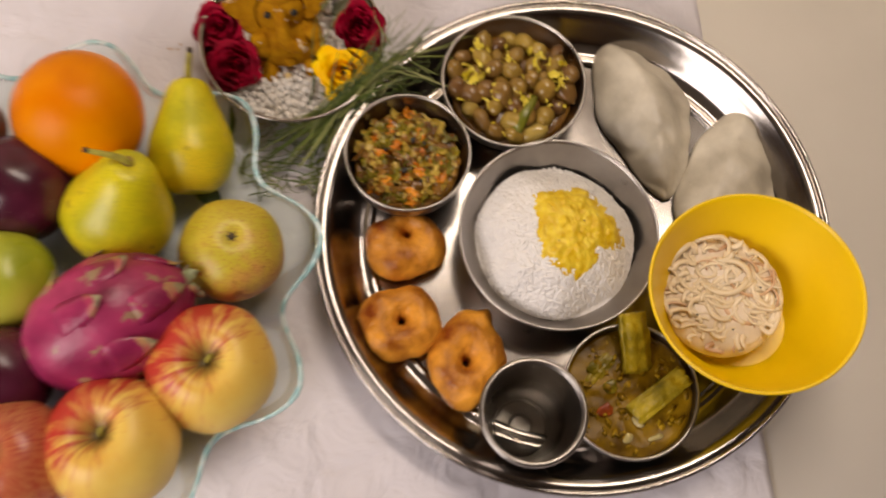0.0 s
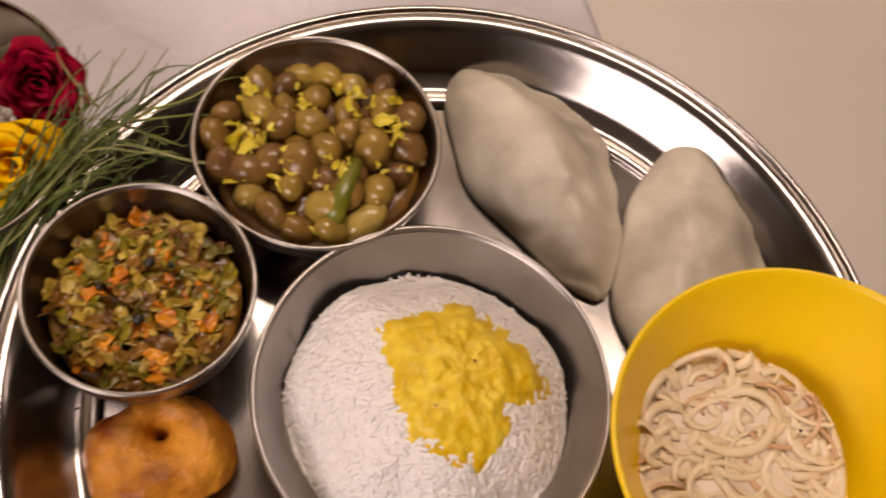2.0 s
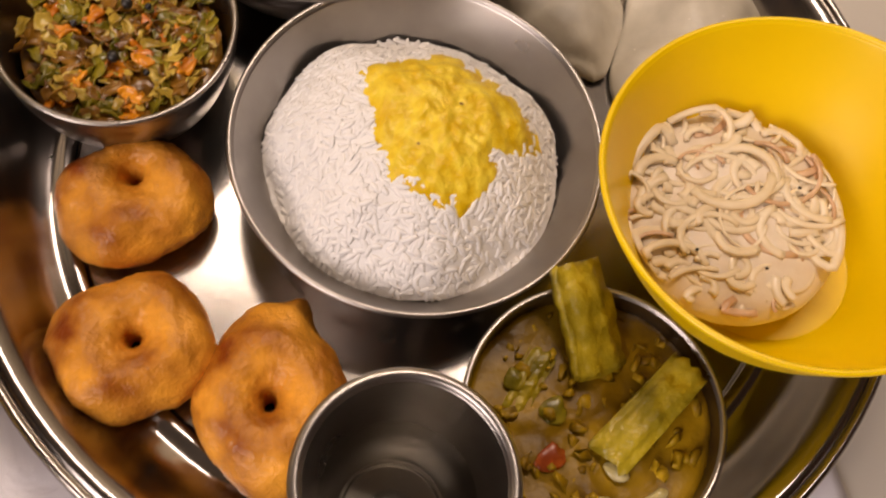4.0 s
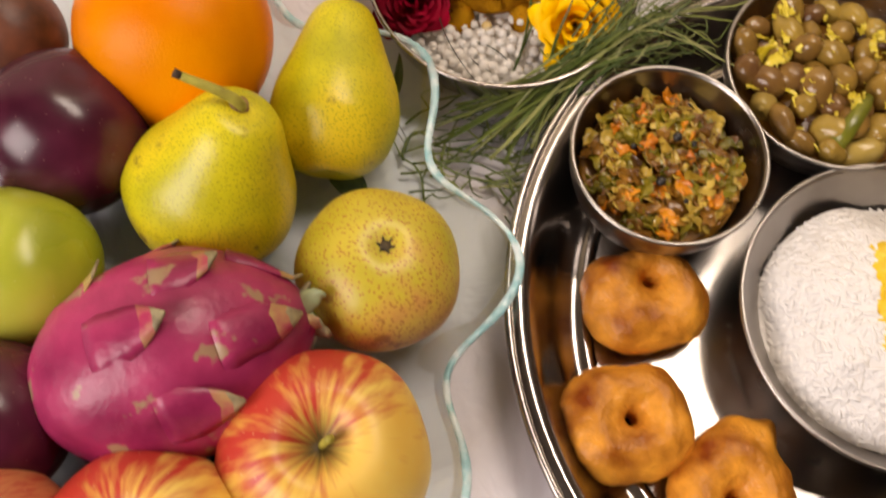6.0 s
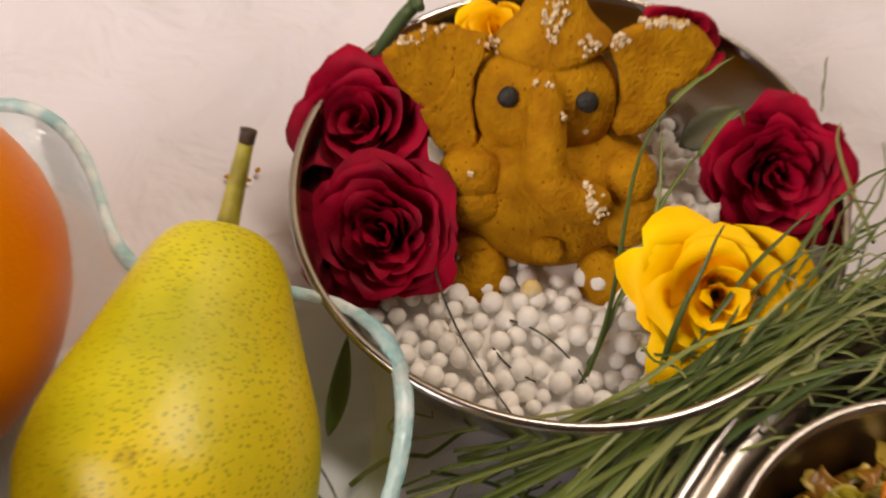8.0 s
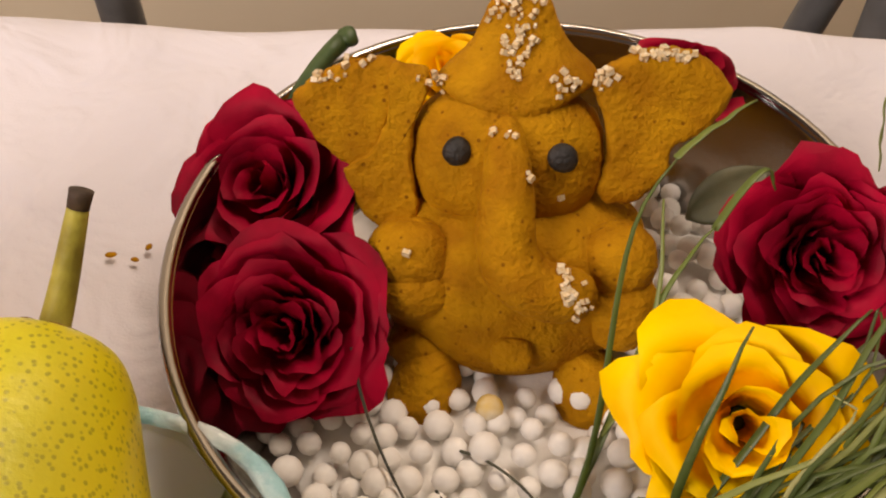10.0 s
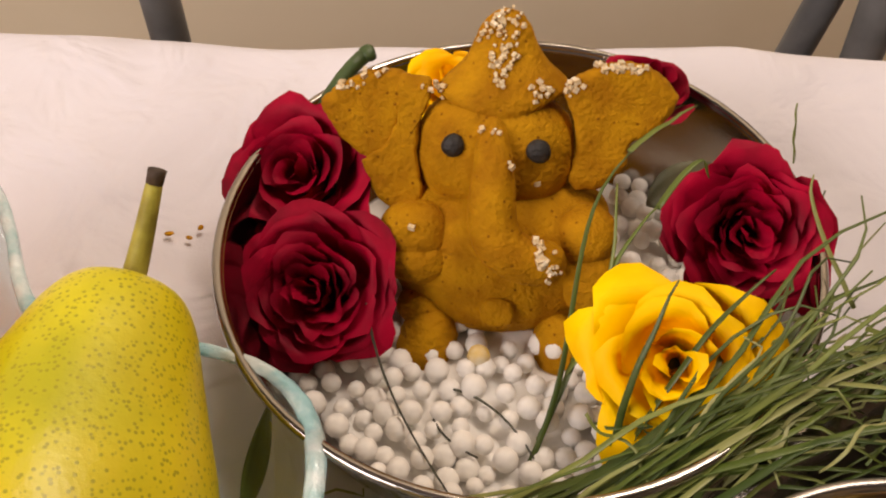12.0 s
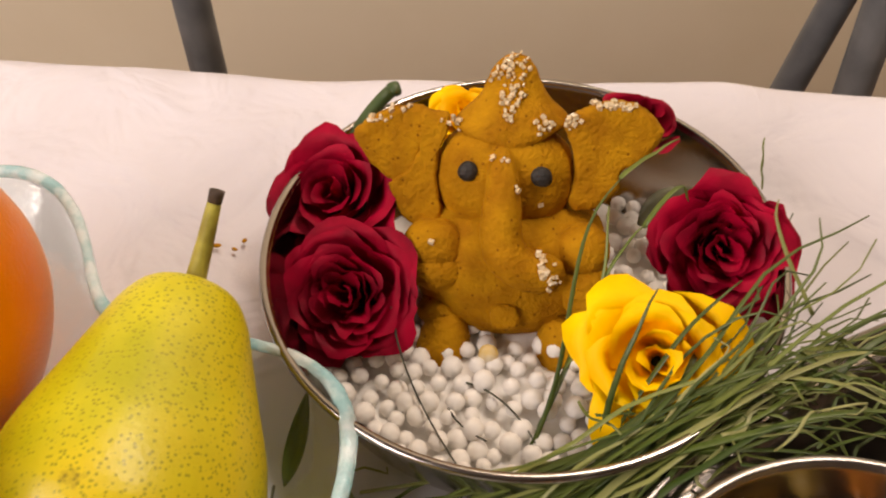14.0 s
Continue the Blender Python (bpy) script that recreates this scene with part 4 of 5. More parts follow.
round_fruit("orange", (-0.2070, 0.3160, 0.0520), 0.0455, (0.2, 0.3, 1), PEEL, "large ripe orange with dimpled peel", "orange", 0.98, 0.03, False)
pear((-0.1270, 0.2685, 0.0300), (-0.1338, 0.3485, 0.0500), PEAR, "yellow-green speckled pear with a curved stem, tilted on its side", 0.0307, (-0.1306, 0.3618, 0.0672), 1.0, 0.27)
pear((-0.1860, 0.236, 0.012), (-0.1600, 0.2680, 0.085), PEAR, "pale green pear standing with a bent stem", 0.0385, (-0.1840, 0.2690, 0.101), 4.0, 0.14)
round_fruit("pear", (-0.0960, 0.2225, 0.0375), 0.0365, (0.12, 0.05, 1), RUSSET, "round russet-blushed pear with its blossom end up", "pear", 0.84, 0.12, False, True, 0.02, 2.0)
round_fruit("apple", (-0.1035, 0.1380, 0.0450), 0.0430, (0.02, -0.02, 1), APPLE, "yellow apple with red striped blush", "apple", 0.9, 0.42, True, False, 0.015, 1.0)
round_fruit("apple", (-0.1631, 0.0877, 0.0450), 0.0440, (-0.1, 0.1, 1), APPLE, "yellow-orange apple with red blush", "apple", 0.9, 0.42, True, False, 0.015, 2.5)
round_fruit("apple", (-0.2270, 0.0766, 0.0430), 0.0400, (-0.2, 0, 1), REDAPPLE, "dull red apple in the glass dish", "apple", 0.9, 0.3, True, False, 0.015, 4.0)
round_fruit("apple", (-0.2490, 0.1960, 0.0420), 0.0360, (-0.3, 0.1, 1), GREENAPPLE, "shiny green apple in the glass dish", "apple", 0.92, 0.28, True, False, 0.02, 3.0)
round_fruit("plum", (-0.2450, 0.2615, 0.0460), 0.0375, (0.3, 0.4, 1), PLUM, "large dark purple plum with a glossy skin", "plum", 0.97, 0.05, False)
round_fruit("plum", (-0.2410, 0.1305, 0.0415), 0.0340, (0.3, -0.4, 1), PLUM, "large dark purple plum", "plum", 0.97, 0.05, False)
round_fruit("pomegranate", (-0.2893, 0.3084, 0.0400), 0.0280, (0.1, -0.5, 1), ROT, "small brown-red fruit with dark blotches", "fruit", 0.97, 0.05, False)


def make_dragon_fruit():
    a, b = Vector((-0.2220, 0.1400, 0.046)), Vector((-0.1210, 0.1945, 0.053))
    m = Matrix.Translation((a + b) / 2) @ turn_to(b - a)
    t = thing("dragon_fruit", m, "bright pink dragon fruit with withered scale tips", "dragon fruit")
    half = (b - a).length / 2
    pts = curve_profile([(0, -half), (0.018, -half * 0.93), (0.034, -half * 0.62), (0.0425, -half * 0.1), (0.041, half * 0.3), (0.031, half * 0.68), (0.016, half * 0.93), (0.008, half), (0, half * 0.97)], 5)
    bm = lathe(pts, 56)
    for v in bm.verts:
        a2 = math.atan2(v.co.y, v.co.x)
        k = 1 + 0.02 * math.cos(5 * a2 + v.co.z * 60) + 0.03 * noise.noise(v.co * 40)
        v.co.x, v.co.y = v.co.x * k, v.co.y * k
    part("flesh", bm, DRAGON, t)

    def radius_at(z):
        for (r0, z0), (r1, z1) in zip(pts, pts[1:]):
            if z0 <= z <= z1:
                return r0 + (r1 - r0) * (z - z0) / max(1e-9, z1 - z0)
        return 0.01

    rng = random.Random(6)
    for k in range(16):
        ang = k * 2.4 + 0.3
        z0 = -half * 0.8 + 1.5 * half * (k / 15)
        w, ln = rng.uniform(0.012, 0.019), rng.uniform(0.024, 0.036)
        bm = bmesh.new()
        rows = []
        for i in range(7):
            u = i / 6
            z = min(z0 + ln * u, half * 1.08)
            r = radius_at(min(z, half)) * 1.008 + 0.0004 + 0.0062 * u ** 4 + 0.0006 * noise.noise((u * 4, k, 0))
            ww = w * (1 - 0.35 * u - 0.6 * u ** 3) * (1 + 0.12 * noise.noise((u * 5, k, 3)))
            rows.append([bm.verts.new((math.cos(ang + s * ww / max(r, 0.012)) * (r + 0.0006 - 0.0022 * s ** 4 * (1 - u)), math.sin(ang + s * ww / max(r, 0.012)) * (r + 0.0006 - 0.0022 * s ** 4 * (1 - u)), z + 0.003 * noise.noise((s * 2, k * 3, u)))) for s in (-1, -0.5, 0, 0.5, 1)])
        for p, q in zip(rows, rows[1:]):
            for i in range(4):
                f = bm.faces.new((p[i], p[i + 1], q[i + 1], q[i]))
                f.material_index = 1 if p is rows[-2] else 2 if p is rows[-3] else 0
        ob = part("scale", bm, [DRAGON, WITHER, SCALE], t, "fleshy pink scale with a dry tip")
        s = ob.modifiers.new("thickness", "SOLIDIFY")
        s.thickness = 0.0010
    for k in range(4):
        ang = k * 1.5708 + 0.4
        bm = bmesh.new()
        d = Vector((math.cos(ang), math.sin(ang), 0))
        tube(bm, bezier(d * 0.004 + Vector((0, 0, half * 0.95)), d * 0.009 + Vector((0, 0, half * 1.0)), d * 0.012 + Vector((0, 0, half * 1.1)), d * (0.010 + 0.004 * (k % 2)) + Vector((0, 0, half * (1.1 + 0.03 * (k % 3)))), 7), 0.0062, 10, 0.45, 0.35)
        part("bract", bm, (SEPAL, WITHER)[k % 2], t, "dry green-brown bract at the fruit's end")


make_dragon_fruit()


# ---- the idol's plate ----
IDOLP = (-0.0618, 0.3907)
dish("deep_steel_dish", (*IDOLP, TOP + 0.0014), [(0, 0), (0.05, 0), (0.0545, 0.0012), (0.059, 0.008), (0.0625, 0.019), (0.0652, 0.029), (0.0666, 0.0335)], "round stainless steel dish holding a clay idol", "dish", 0.0011, STEEL, 0.0013)


def make_pearls():
    t = thing("sago_pearls", (*IDOLP, TOP + 0.0005), "white sago pearls filling the steel dish", "sago pearls")
    bed = lathe([(0, 0.0042), (0.03, 0.0042), (0.05, 0.0038), (0.054, 0.003), (0.0545, 0.0015)], 64)
    part("bed", bed, PEARL, t)
    rng = random.Random(21)
    bm = bmesh.new()
    bmesh.ops.create_icosphere(bm, subdivisions=2, radius=0.0028)
    first = part("pearl", bm, PEARL, t)
    bm = bmesh.new()
    bmesh.ops.create_icosphere(bm, subdivisions=2, radius=0.0028)
    stained = part("pearl", bm, STAINED, t, "pearl stained yellow by turmeric")
    stained.location = (-0.004, -0.0195, 0.0112)
    places = []
    for i in range(9000):
        x, y = rng.uniform(-0.06, 0.06), rng.uniform(-0.06, 0.06)
        if math.hypot(x, y) > 0.0555:
            continue
        front = y < -0.004 and math.hypot(x, y - 0.006) > 0.017
        side = x > 0.02
        if not (front or side):
            continue
        if all((x - p) ** 2 + (y - q) ** 2 > 0.0042 ** 2 for p, q in places):
            places.append((x, y))
    places.sort(key=lambda p: p[1])
    for i, (x, y) in enumerate(places[:400]):
        z = 0.0062 + 0.003 * math.exp(-((x / 0.02) ** 2 + ((y + 0.025) / 0.012) ** 2)) + rng.uniform(-0.0014, 0.0026)
        s = rng.uniform(0.75, 1.12)
        m = Matrix.LocRotScale((x, y, z), None, Vector((s, s * rng.uniform(0.92, 1.05), s)))
        if i == 0:
            first.matrix_basis = m
        else:
            share("pearl", first, m, t)


make_pearls()


def make_idol():
    """A hand-pressed figure: round belly, wide ears, long trunk, pointed cap, each lump pressed on to the next."""
    mm = 0.001
    bm = bmesh.new()

    def worked(p, grain=1.0):
        """The uneven skin of hand-pressed paste: soft dents, fine grain and a few pits."""
        d = 0.55 * noise.noise(p * 0.11) + 0.28 * noise.noise(p * 0.3 + Vector((4, 0, 0))) + 0.14 * grain * noise.noise(p * 0.9)
        return d - 0.5 * grain * max(0.0, noise.noise(p * 0.55 + Vector((0, 8, 3))) - 0.38)

    def lump(x, y, z, a, b, c, power=2.0, grain=1.0, turn=(0, 0, 0), slot=0, u=64, v=44):
        spin = Euler([radians(k) for k in turn]).to_matrix()
        made = bmesh.ops.create_uvsphere(bm, u_segments=u, v_segments=v, radius=1)["verts"]
        for w in made:
            d = w.co.normalized()
            k = (abs(d.x) ** power + abs(d.y) ** power + abs(d.z) ** power) ** (-1 / power)
            p = Vector((x, y, z)) + spin @ Vector((d.x * k * a, d.y * k * b, d.z * k * c))
            w.co = (p + (spin @ d) * worked(p, grain)) * mm
            for f in w.link_faces:
                f.material_index = slot

    # body, belly and head
    lump(1.0, 5.5, -29.5, 26, 17.5, 19.5, 2.3)
    lump(0.6, 7.0, -19, 27, 12.0, 10, 2.3)
    lump(1.6, 2.6, -33.5, 20.5, 15.0, 15.0, 2.1)
    lump(-0.6, 5.0, -3.5, 18.8, 12.8, 15.2, 2.4)
    # arms, knees and feet
    lump(-18.6, -5, -22, 8.0, 7.4, 7.4, 2.5, 1.4)
    lump(-17.8, -5.6, -28, 8.2, 7.2, 6.0, 2.3, 1.8)
    lump(21.5, -3.5, -21.5, 7.6, 7.5, 7.2, 2.3, 1.2)
    lump(22.4, -3, -31.5, 7.6, 8, 8.6, 2.3, 1.8)
    lump(-15.0, -4.0, -50, 7.2, 8.5, 10.5, 2.3, 1.5, (0, 6, 0))
    lump(-16.8, -2.6, -41.2, 6.2, 6.8, 4.8, 2.3, 1.4)
    lump(17.4, -4, -49.5, 6.8, 8.5, 9.5, 2.3, 1.7, (0, -6, 0))
    lump(1.8, -12.2, -38.8, 3.9, 2.3, 3.7, 2.8)

    # trunk: runs down from between the eyes and bends to one side
    line = [(-1.0, -3.8, 4.5, 3.0), (-0.9, -6.8, 1.2, 3.9), (-0.8, -8.8, -3.5, 4.5), (-0.8, -10.4, -8.5, 5.2), (-0.6, -11.6, -13.5, 5.5), (0.0, -12.4, -18.5, 5.7), (2.2, -13.0, -23.0, 5.8), (6.4, -13.2, -25.2, 5.7),
            (10.4, -12.4, -25.8, 5.5), (13.6, -11.4, -25.6, 4.9), (15.8, -10.4, -25.4, 2.8)]
    fine = []
    for (a, b) in zip(line, line[1:]):
        fine += [tuple(a[i] + (b[i] - a[i]) * k / 5 for i in range(4)) for k in range(5)]
    fine.append(line[-1])
    for _ in range(3):
        fine = [fine[0]] + [tuple((p[i] + q[i] * 2 + r[i]) / 4 for i in range(4)) for p, q, r in zip(fine, fine[1:], fine[2:])] + [fine[-1]]
    rings = []
    for i, q in enumerate(fine):
        d = (Vector(fine[min(i + 1, len(fine) - 1)][:3]) - Vector(fine[max(i - 1, 0)][:3])).normalized()
        side = d.cross(Vector((0, 1, 0))).normalized()
        up = side.cross(d)
        ring = []
        for k in range(40):
            a = 2 * math.pi * k / 40
            e = side * math.cos(a) + up * math.sin(a)
            p = Vector(q[:3]) + e * q[3]
            ring.append(bm.verts.new((p + e * worked(p, 1.0 if i < 28 else 2.4)) * mm))
        rings.append(ring)
    for a, b in zip(rings, rings[1:]):
        for k in range(40):
            bm.faces.new((a[k], a[(k + 1) % 40], b[(k + 1) % 40], b[k]))
    bm.faces.new(rings[-1])
    bm.faces.new(rings[0][::-1])

    # pointed cap whose front edge dips to the brow
    rings = []
    for r, z in curve_profile([(9, 2), (14.4, 5.2), (14.9, 8.2), (12.9, 12.2), (9.8, 17), (7.6, 21.2), (5.9, 25), (3.3, 28.4), (0.3, 29.6)], 7):
        ring = []
        for k in range(72):
            a = 2 * math.pi * k / 72
            lift = 4.6 * abs(math.cos(a)) ** 1.5 * max(0.0, 1 - max(0, z - 5) / 14) + 2.0 * max(0, math.cos(a)) * max(0.0, 1 - max(0, z - 5) / 12)
            p = Vector((r * math.cos(a) * 1.03 + 0.8, r * 0.70 * math.sin(a) + 4.4, z + lift))
            ring.append(bm.verts.new((p + Vector((math.cos(a), math.sin(a), 0)) * worked(p)) * mm))
        rings.append(ring)
    for a, b in zip(rings, rings[1:]):
        for k in range(72):
            bm.faces.new((a[k], a[(k + 1) % 72], b[(k + 1) % 72], b[k]))
    bm.faces.new(rings[-1])
    bm.faces.new(rings[0][::-1])

    def ear(outline, y, slope):
        """A thick slab with a rough, rounded edge."""
        cx, cz = sum(p[0] for p in outline) / len(outline), sum(p[1] for p in outline) / len(outline)
        rim = []
        n = len(outline)
        for i in range(n):
            p, q = outline[i], outline[(i + 1) % n]
            for k in range(10):
                t = k / 10
                rim.append((p[0] + (q[0] - p[0]) * t, p[1] + (q[1] - p[1]) * t))
        for _ in range(6):
            rim = [((rim[i - 1][0] + 2 * rim[i][0] + rim[(i + 1) % len(rim)][0]) / 4, (rim[i - 1][1] + 2 * rim[i][1] + rim[(i + 1) % len(rim)][1]) / 4) for i in range(len(rim))]
        rim = [(x + 0.45 * noise.noise((x * 0.5, z * 0.5, y)) + 0.25 * noise.noise((x * 1.6, z * 1.6, 4)), z + 0.45 * noise.noise((x * 0.5, z * 0.5, y + 7)) + 0.25 * noise.noise((x * 1.6, z * 1.6, 9))) for x, z in rim]
        layers = [(0.01, -2.9)] + [(s / 10, -2.9) for s in range(1, 9)] + [(0.88, -2.75), (0.945, -2.2), (0.985, -1.2), (1.0, 0), (0.985, 1.2), (0.93, 2.2), (0.6, 2.6), (0.01, 2.6)]
        rings = []
        for s, d in layers:
            ring = []
            for x, z in rim:
                p = Vector((cx + (x - cx) * s, y + d, cz + (z - cz) * s))
                p.y += slope * max(0.0, abs(p.x) - 15) + (0.6 * worked(p, 1.1) if d < 0 else 0.0) * -1.0
                ring.append(bm.verts.new(p * mm))
            rings.append(ring)
        for a, b in zip(rings, rings[1:]):
            for k in range(len(rim)):
                bm.faces.new((a[k], a[(k + 1) % len(rim)], b[(k + 1) % len(rim)], b[k]))
        bm.faces.new(rings[0][::-1])
        bm.faces.new(rings[-1])

    ear([(-43, 6.5), (-39.5, 10.2), (-32, 14.6), (-23, 15.6), (-20.5, 12), (-22, 6), (-24.2, 1), (-24.6, -4.5), (-29, -7), (-33, -5.6), (-38.5, -0.5)], 1.6, 0.05)
    ear([(-23.6, 14.8), (-16, 14), (-15.5, 10), (-18.6, 3), (-19, -5), (-16.8, -14), (-18, -17.4), (-24, -19), (-28, -16), (-31, -11), (-32.6, -6.4), (-26.5, -2.5), (-23.4, 4)], 0.4, 0.05)
    ear([(14.2, 11.5), (15.5, 14.2), (21.7, 17.6), (28.2, 19.2), (35, 17.6), (42, 11), (37.2, 2.9), (30.4, 0.2), (30.6, -5.6), (24.4, -11.4), (18.4, -11.6), (16.6, -9), (18.4, -2), (17.4, 5)], 1.0, 0.06)
    bmesh.ops.recalc_face_normals(bm, faces=bm.faces)
    lump(-10.1, -6.8, -0.8, 2.75, 2.0, 2.75, 2.0, 0.6, slot=1, u=20, v=14)
    lump(9.5, -7.0, -1.0, 2.95, 2.0, 2.95, 2.0, 0.6, slot=1, u=20, v=14)
    ob = part("clay_idol", bm, [CLAY, PEPPER])
    ob.matrix_basis = IDOL
    tagged(ob, "hand-moulded ochre clay idol with big ears, trunk and peppercorn eyes", "idol")
    return [v.co * 1000 for v in ob.data.vertices]


IDOL = Matrix.Translation((-0.0690, 0.4010, 0.0530)) @ pose(0, 0, 0, -32, 0, 10) @ Matrix.Translation((0, 0.0105, 0))
idol_skin = make_idol()


def make_sugar():
    bm = bmesh.new()
    rng = random.Random(31)
    # middle and spread of each sprinkled patch on the idol's front, and how many crystals
    patches = [(-2.5, 26, 2.5, 2.2, 22), (2.0, 27.5, 2.0, 1.6, 12), (1.5, 20.5, 2.0, 3.2, 34), (-0.2, 15.5, 1.2, 1.8, 12), (-14.5, 11.8, 1.0, 1.2, 14), (10.0, 12.5, 1.4, 1.0, 12), (16.5, 12.8, 1.4, 1.0, 10), (24.5, 17.6, 2.4, 0.5, 18), (30.5, 17.3, 2.2, 0.6, 16),
               (-36.5, 11.6, 2.2, 0.6, 14), (-29.0, 14.2, 1.6, 0.5, 4), (10.8, -22.0, 1.0, 1.4, 16), (12.6, -25.0, 1.4, 1.6, 16), (-0.5, 3.5, 2.0, 0.5, 5), (3.2, -3.5, 0.4, 1.0, 3), (9.5, -9, 0.4, 0.4, 1), (-19, -19.5, 0.3, 0.3, 1)]
    for x, z, sx, sz, n in patches:
        for i in range(n):
            px, pz = x + rng.gauss(0, sx), z + rng.gauss(0, sz)
            near = [p for p in idol_skin if abs(p.x - px) < 0.8 and abs(p.z - pz) < 0.8]
            if not near:
                continue
            front = min(near, key=lambda p: p.y)
            c = IDOL @ (Vector((px, front.y - 0.1, pz)) * 0.001)
            r = rng.uniform(0.0003, 0.00068)
            m = Matrix.LocRotScale(c, Euler((rng.uniform(0, 6), rng.uniform(0, 6), rng.uniform(0, 6))), Vector((r, r * rng.uniform(0.7, 1.2), r * rng.uniform(0.7, 1.4))))
            bmesh.ops.create_cube(bm, size=1.7, matrix=m)
    ob = part("sugar_crystals", bm, SUGAR, smooth=False)
    tagged(ob, "coarse sugar crystals sprinkled over the clay idol", "sugar", kind="stuff")


make_sugar()


# ---- flowers ----
def petal(parent, material, rng, r, ring, angle, span, height, flare, low, point):
    """One cupped petal of a whorl: it rises from the base, overlaps its neighbour and rolls out at a torn lip."""
    bm = bmesh.new()
    seed, skew, tip = rng.uniform(0, 90), rng.uniform(0.05, 0.16), rng.uniform(-0.3, 0.3)
    rows = []
    for i in range(11):
        u = i / 10
        row = []
        for k in range(11):
            s = k / 5 - 1
            top = 1 - 0.2 * abs(s) ** 2.6 + point * max(0.0, 1 - abs(s - tip) * 1.6) + 0.07 * noise.noise((s * 2.4, seed, 0)) + 0.03 * noise.noise((s * 7, seed, 3))
            h = u * top
            q = ring * (0.2 + 0.8 * math.sin(min(1.0, h * 1.25) * math.pi / 2)) * (1 + skew * s)
            q += flare * h ** 2.6 + r * 0.13 * h * noise.noise((s * 1.7, h * 2.2, seed)) + r * 0.03 * h * noise.noise((s * 4.5, h * 4, seed + 9))
            roll = max(0.0, h - 0.82) / 0.18
            q += r * 0.05 * roll
            z = low + height * h - flare * 0.55 * h ** 5 - r * 0.05 * roll * roll + r * 0.05 * h * noise.noise((s * 2.1, h, seed + 4))
            a = angle + s * span / 2 * (0.45 + 0.55 * math.sin(math.pi * (0.1 + 0.55 * u)))
            row.append(bm.verts.new((q * math.cos(a), q * math.sin(a), z)))
        rows.append(row)
    for a, b in zip(rows, rows[1:]):
        for k in range(10):
            bm.faces.new((a[k], a[k + 1], b[k + 1], b[k]))
    part("petal", bm, material, parent)


def make_rose(at, facing, r, material, label, whorls, seed, spread=1.0, counts=(2, 3, 4, 5), squash=1.0, point=0.07):
    t = thing("rose", Matrix.Translation(at) @ turn_to(facing) @ Matrix.Diagonal((1, squash, 1, 1)), label, "rose", "cut flowers round the idol")
    rng = random.Random(seed)
    for w in range(whorls):
        u = (w + 0.5) / whorls
        n = counts[min(w, len(counts) - 1)]
        for k in range(n):
            petal(t, material, rng, r, r * (0.06 + 0.66 * u) * rng.uniform(0.86, 1.12), 2 * math.pi * k / n + w * 1.15 + rng.uniform(-0.35, 0.35), 2 * math.pi / n * 1.4,
                  r * (1.12 - 0.3 * u ** 1.5) * rng.uniform(0.94, 1.06), r * (0.01 + 0.36 * u ** 1.6) * spread, -r * 0.62, point)
    bm = bmesh.new()
    blob(bm, (0, 0, -r * 0.6), (r * 0.36, r * 0.36, r * 0.26), 0.1, 120)
    part("calyx", bm, LEAF, t, "dark green base under the petals")
    return t


left_rose = make_rose((-0.1168, 0.3985, 0.0350), (-0.1, -0.45, 0.8), 0.0205, RED, "deep red rose head with velvety ruffled petals", 6, 1, 1.0, (2, 3, 3, 4, 5))
make_rose((-0.1042, 0.3716, 0.0262), (0.0, -0.62, 0.75), 0.0196, RED, "deep red open rose head leaning on the clay idol", 8, 12, 0.95)
make_rose((-0.0112, 0.4015, 0.0395), (0.12, -0.6, 0.75), 0.0192, RED, "deep red rose head on the dish's rim", 8, 3, 0.9)
make_rose((-0.0225, 0.3640, 0.0365), (0.0, -0.6, 0.8), 0.0196, YELLOW, "bright yellow rose head with broad folded petals among grass blades", 5, 17, 1.0, (2, 2, 3, 3, 5), 0.94, 0.24)
make_rose((-0.0375, 0.4405, 0.0430), (0.25, 0.0, 1), 0.0140, RED, "small red rose bud behind the idol's ear", 3, 5, 0.6)
make_rose((-0.0880, 0.4330, 0.0405), (-0.1, -0.3, 1), 0.0125, YELLOW, "yellow rose behind the idol's cap", 4, 6, 0.8)


def make_rose_stem(rose):
    fit = rose.matrix_basis.inverted() @ Matrix.Translation((-0.1240, 0.4155, 0.0350))
    bm = bmesh.new()
    tube(bm, bezier((0.0, -0.008, -0.008), (0.003, 0.004, 0), (0.006, 0.013, 0.005), (0.0115, 0.021, 0.008), 8), 0.0016, 8, 1.3)
    part("stalk", bm, LEAF, rose).matrix_basis = fit
    bm = bmesh.new()
    blob(bm, (0.0125, 0.022, 0.0085), (0.0026, 0.0022, 0.002), 0.3, 400)
    part("stalk_end", bm, LEAF, rose).matrix_basis = fit
    bm = bmesh.new()
    blob(bm, (0.001, -0.004, 0.0005), (0.0034, 0.005, 0.0009), 0.2, 300, (30, 20, 25))
    part("sepal", bm, SEPAL, rose, "pale green sepal").matrix_basis = fit


make_rose_stem(left_rose)


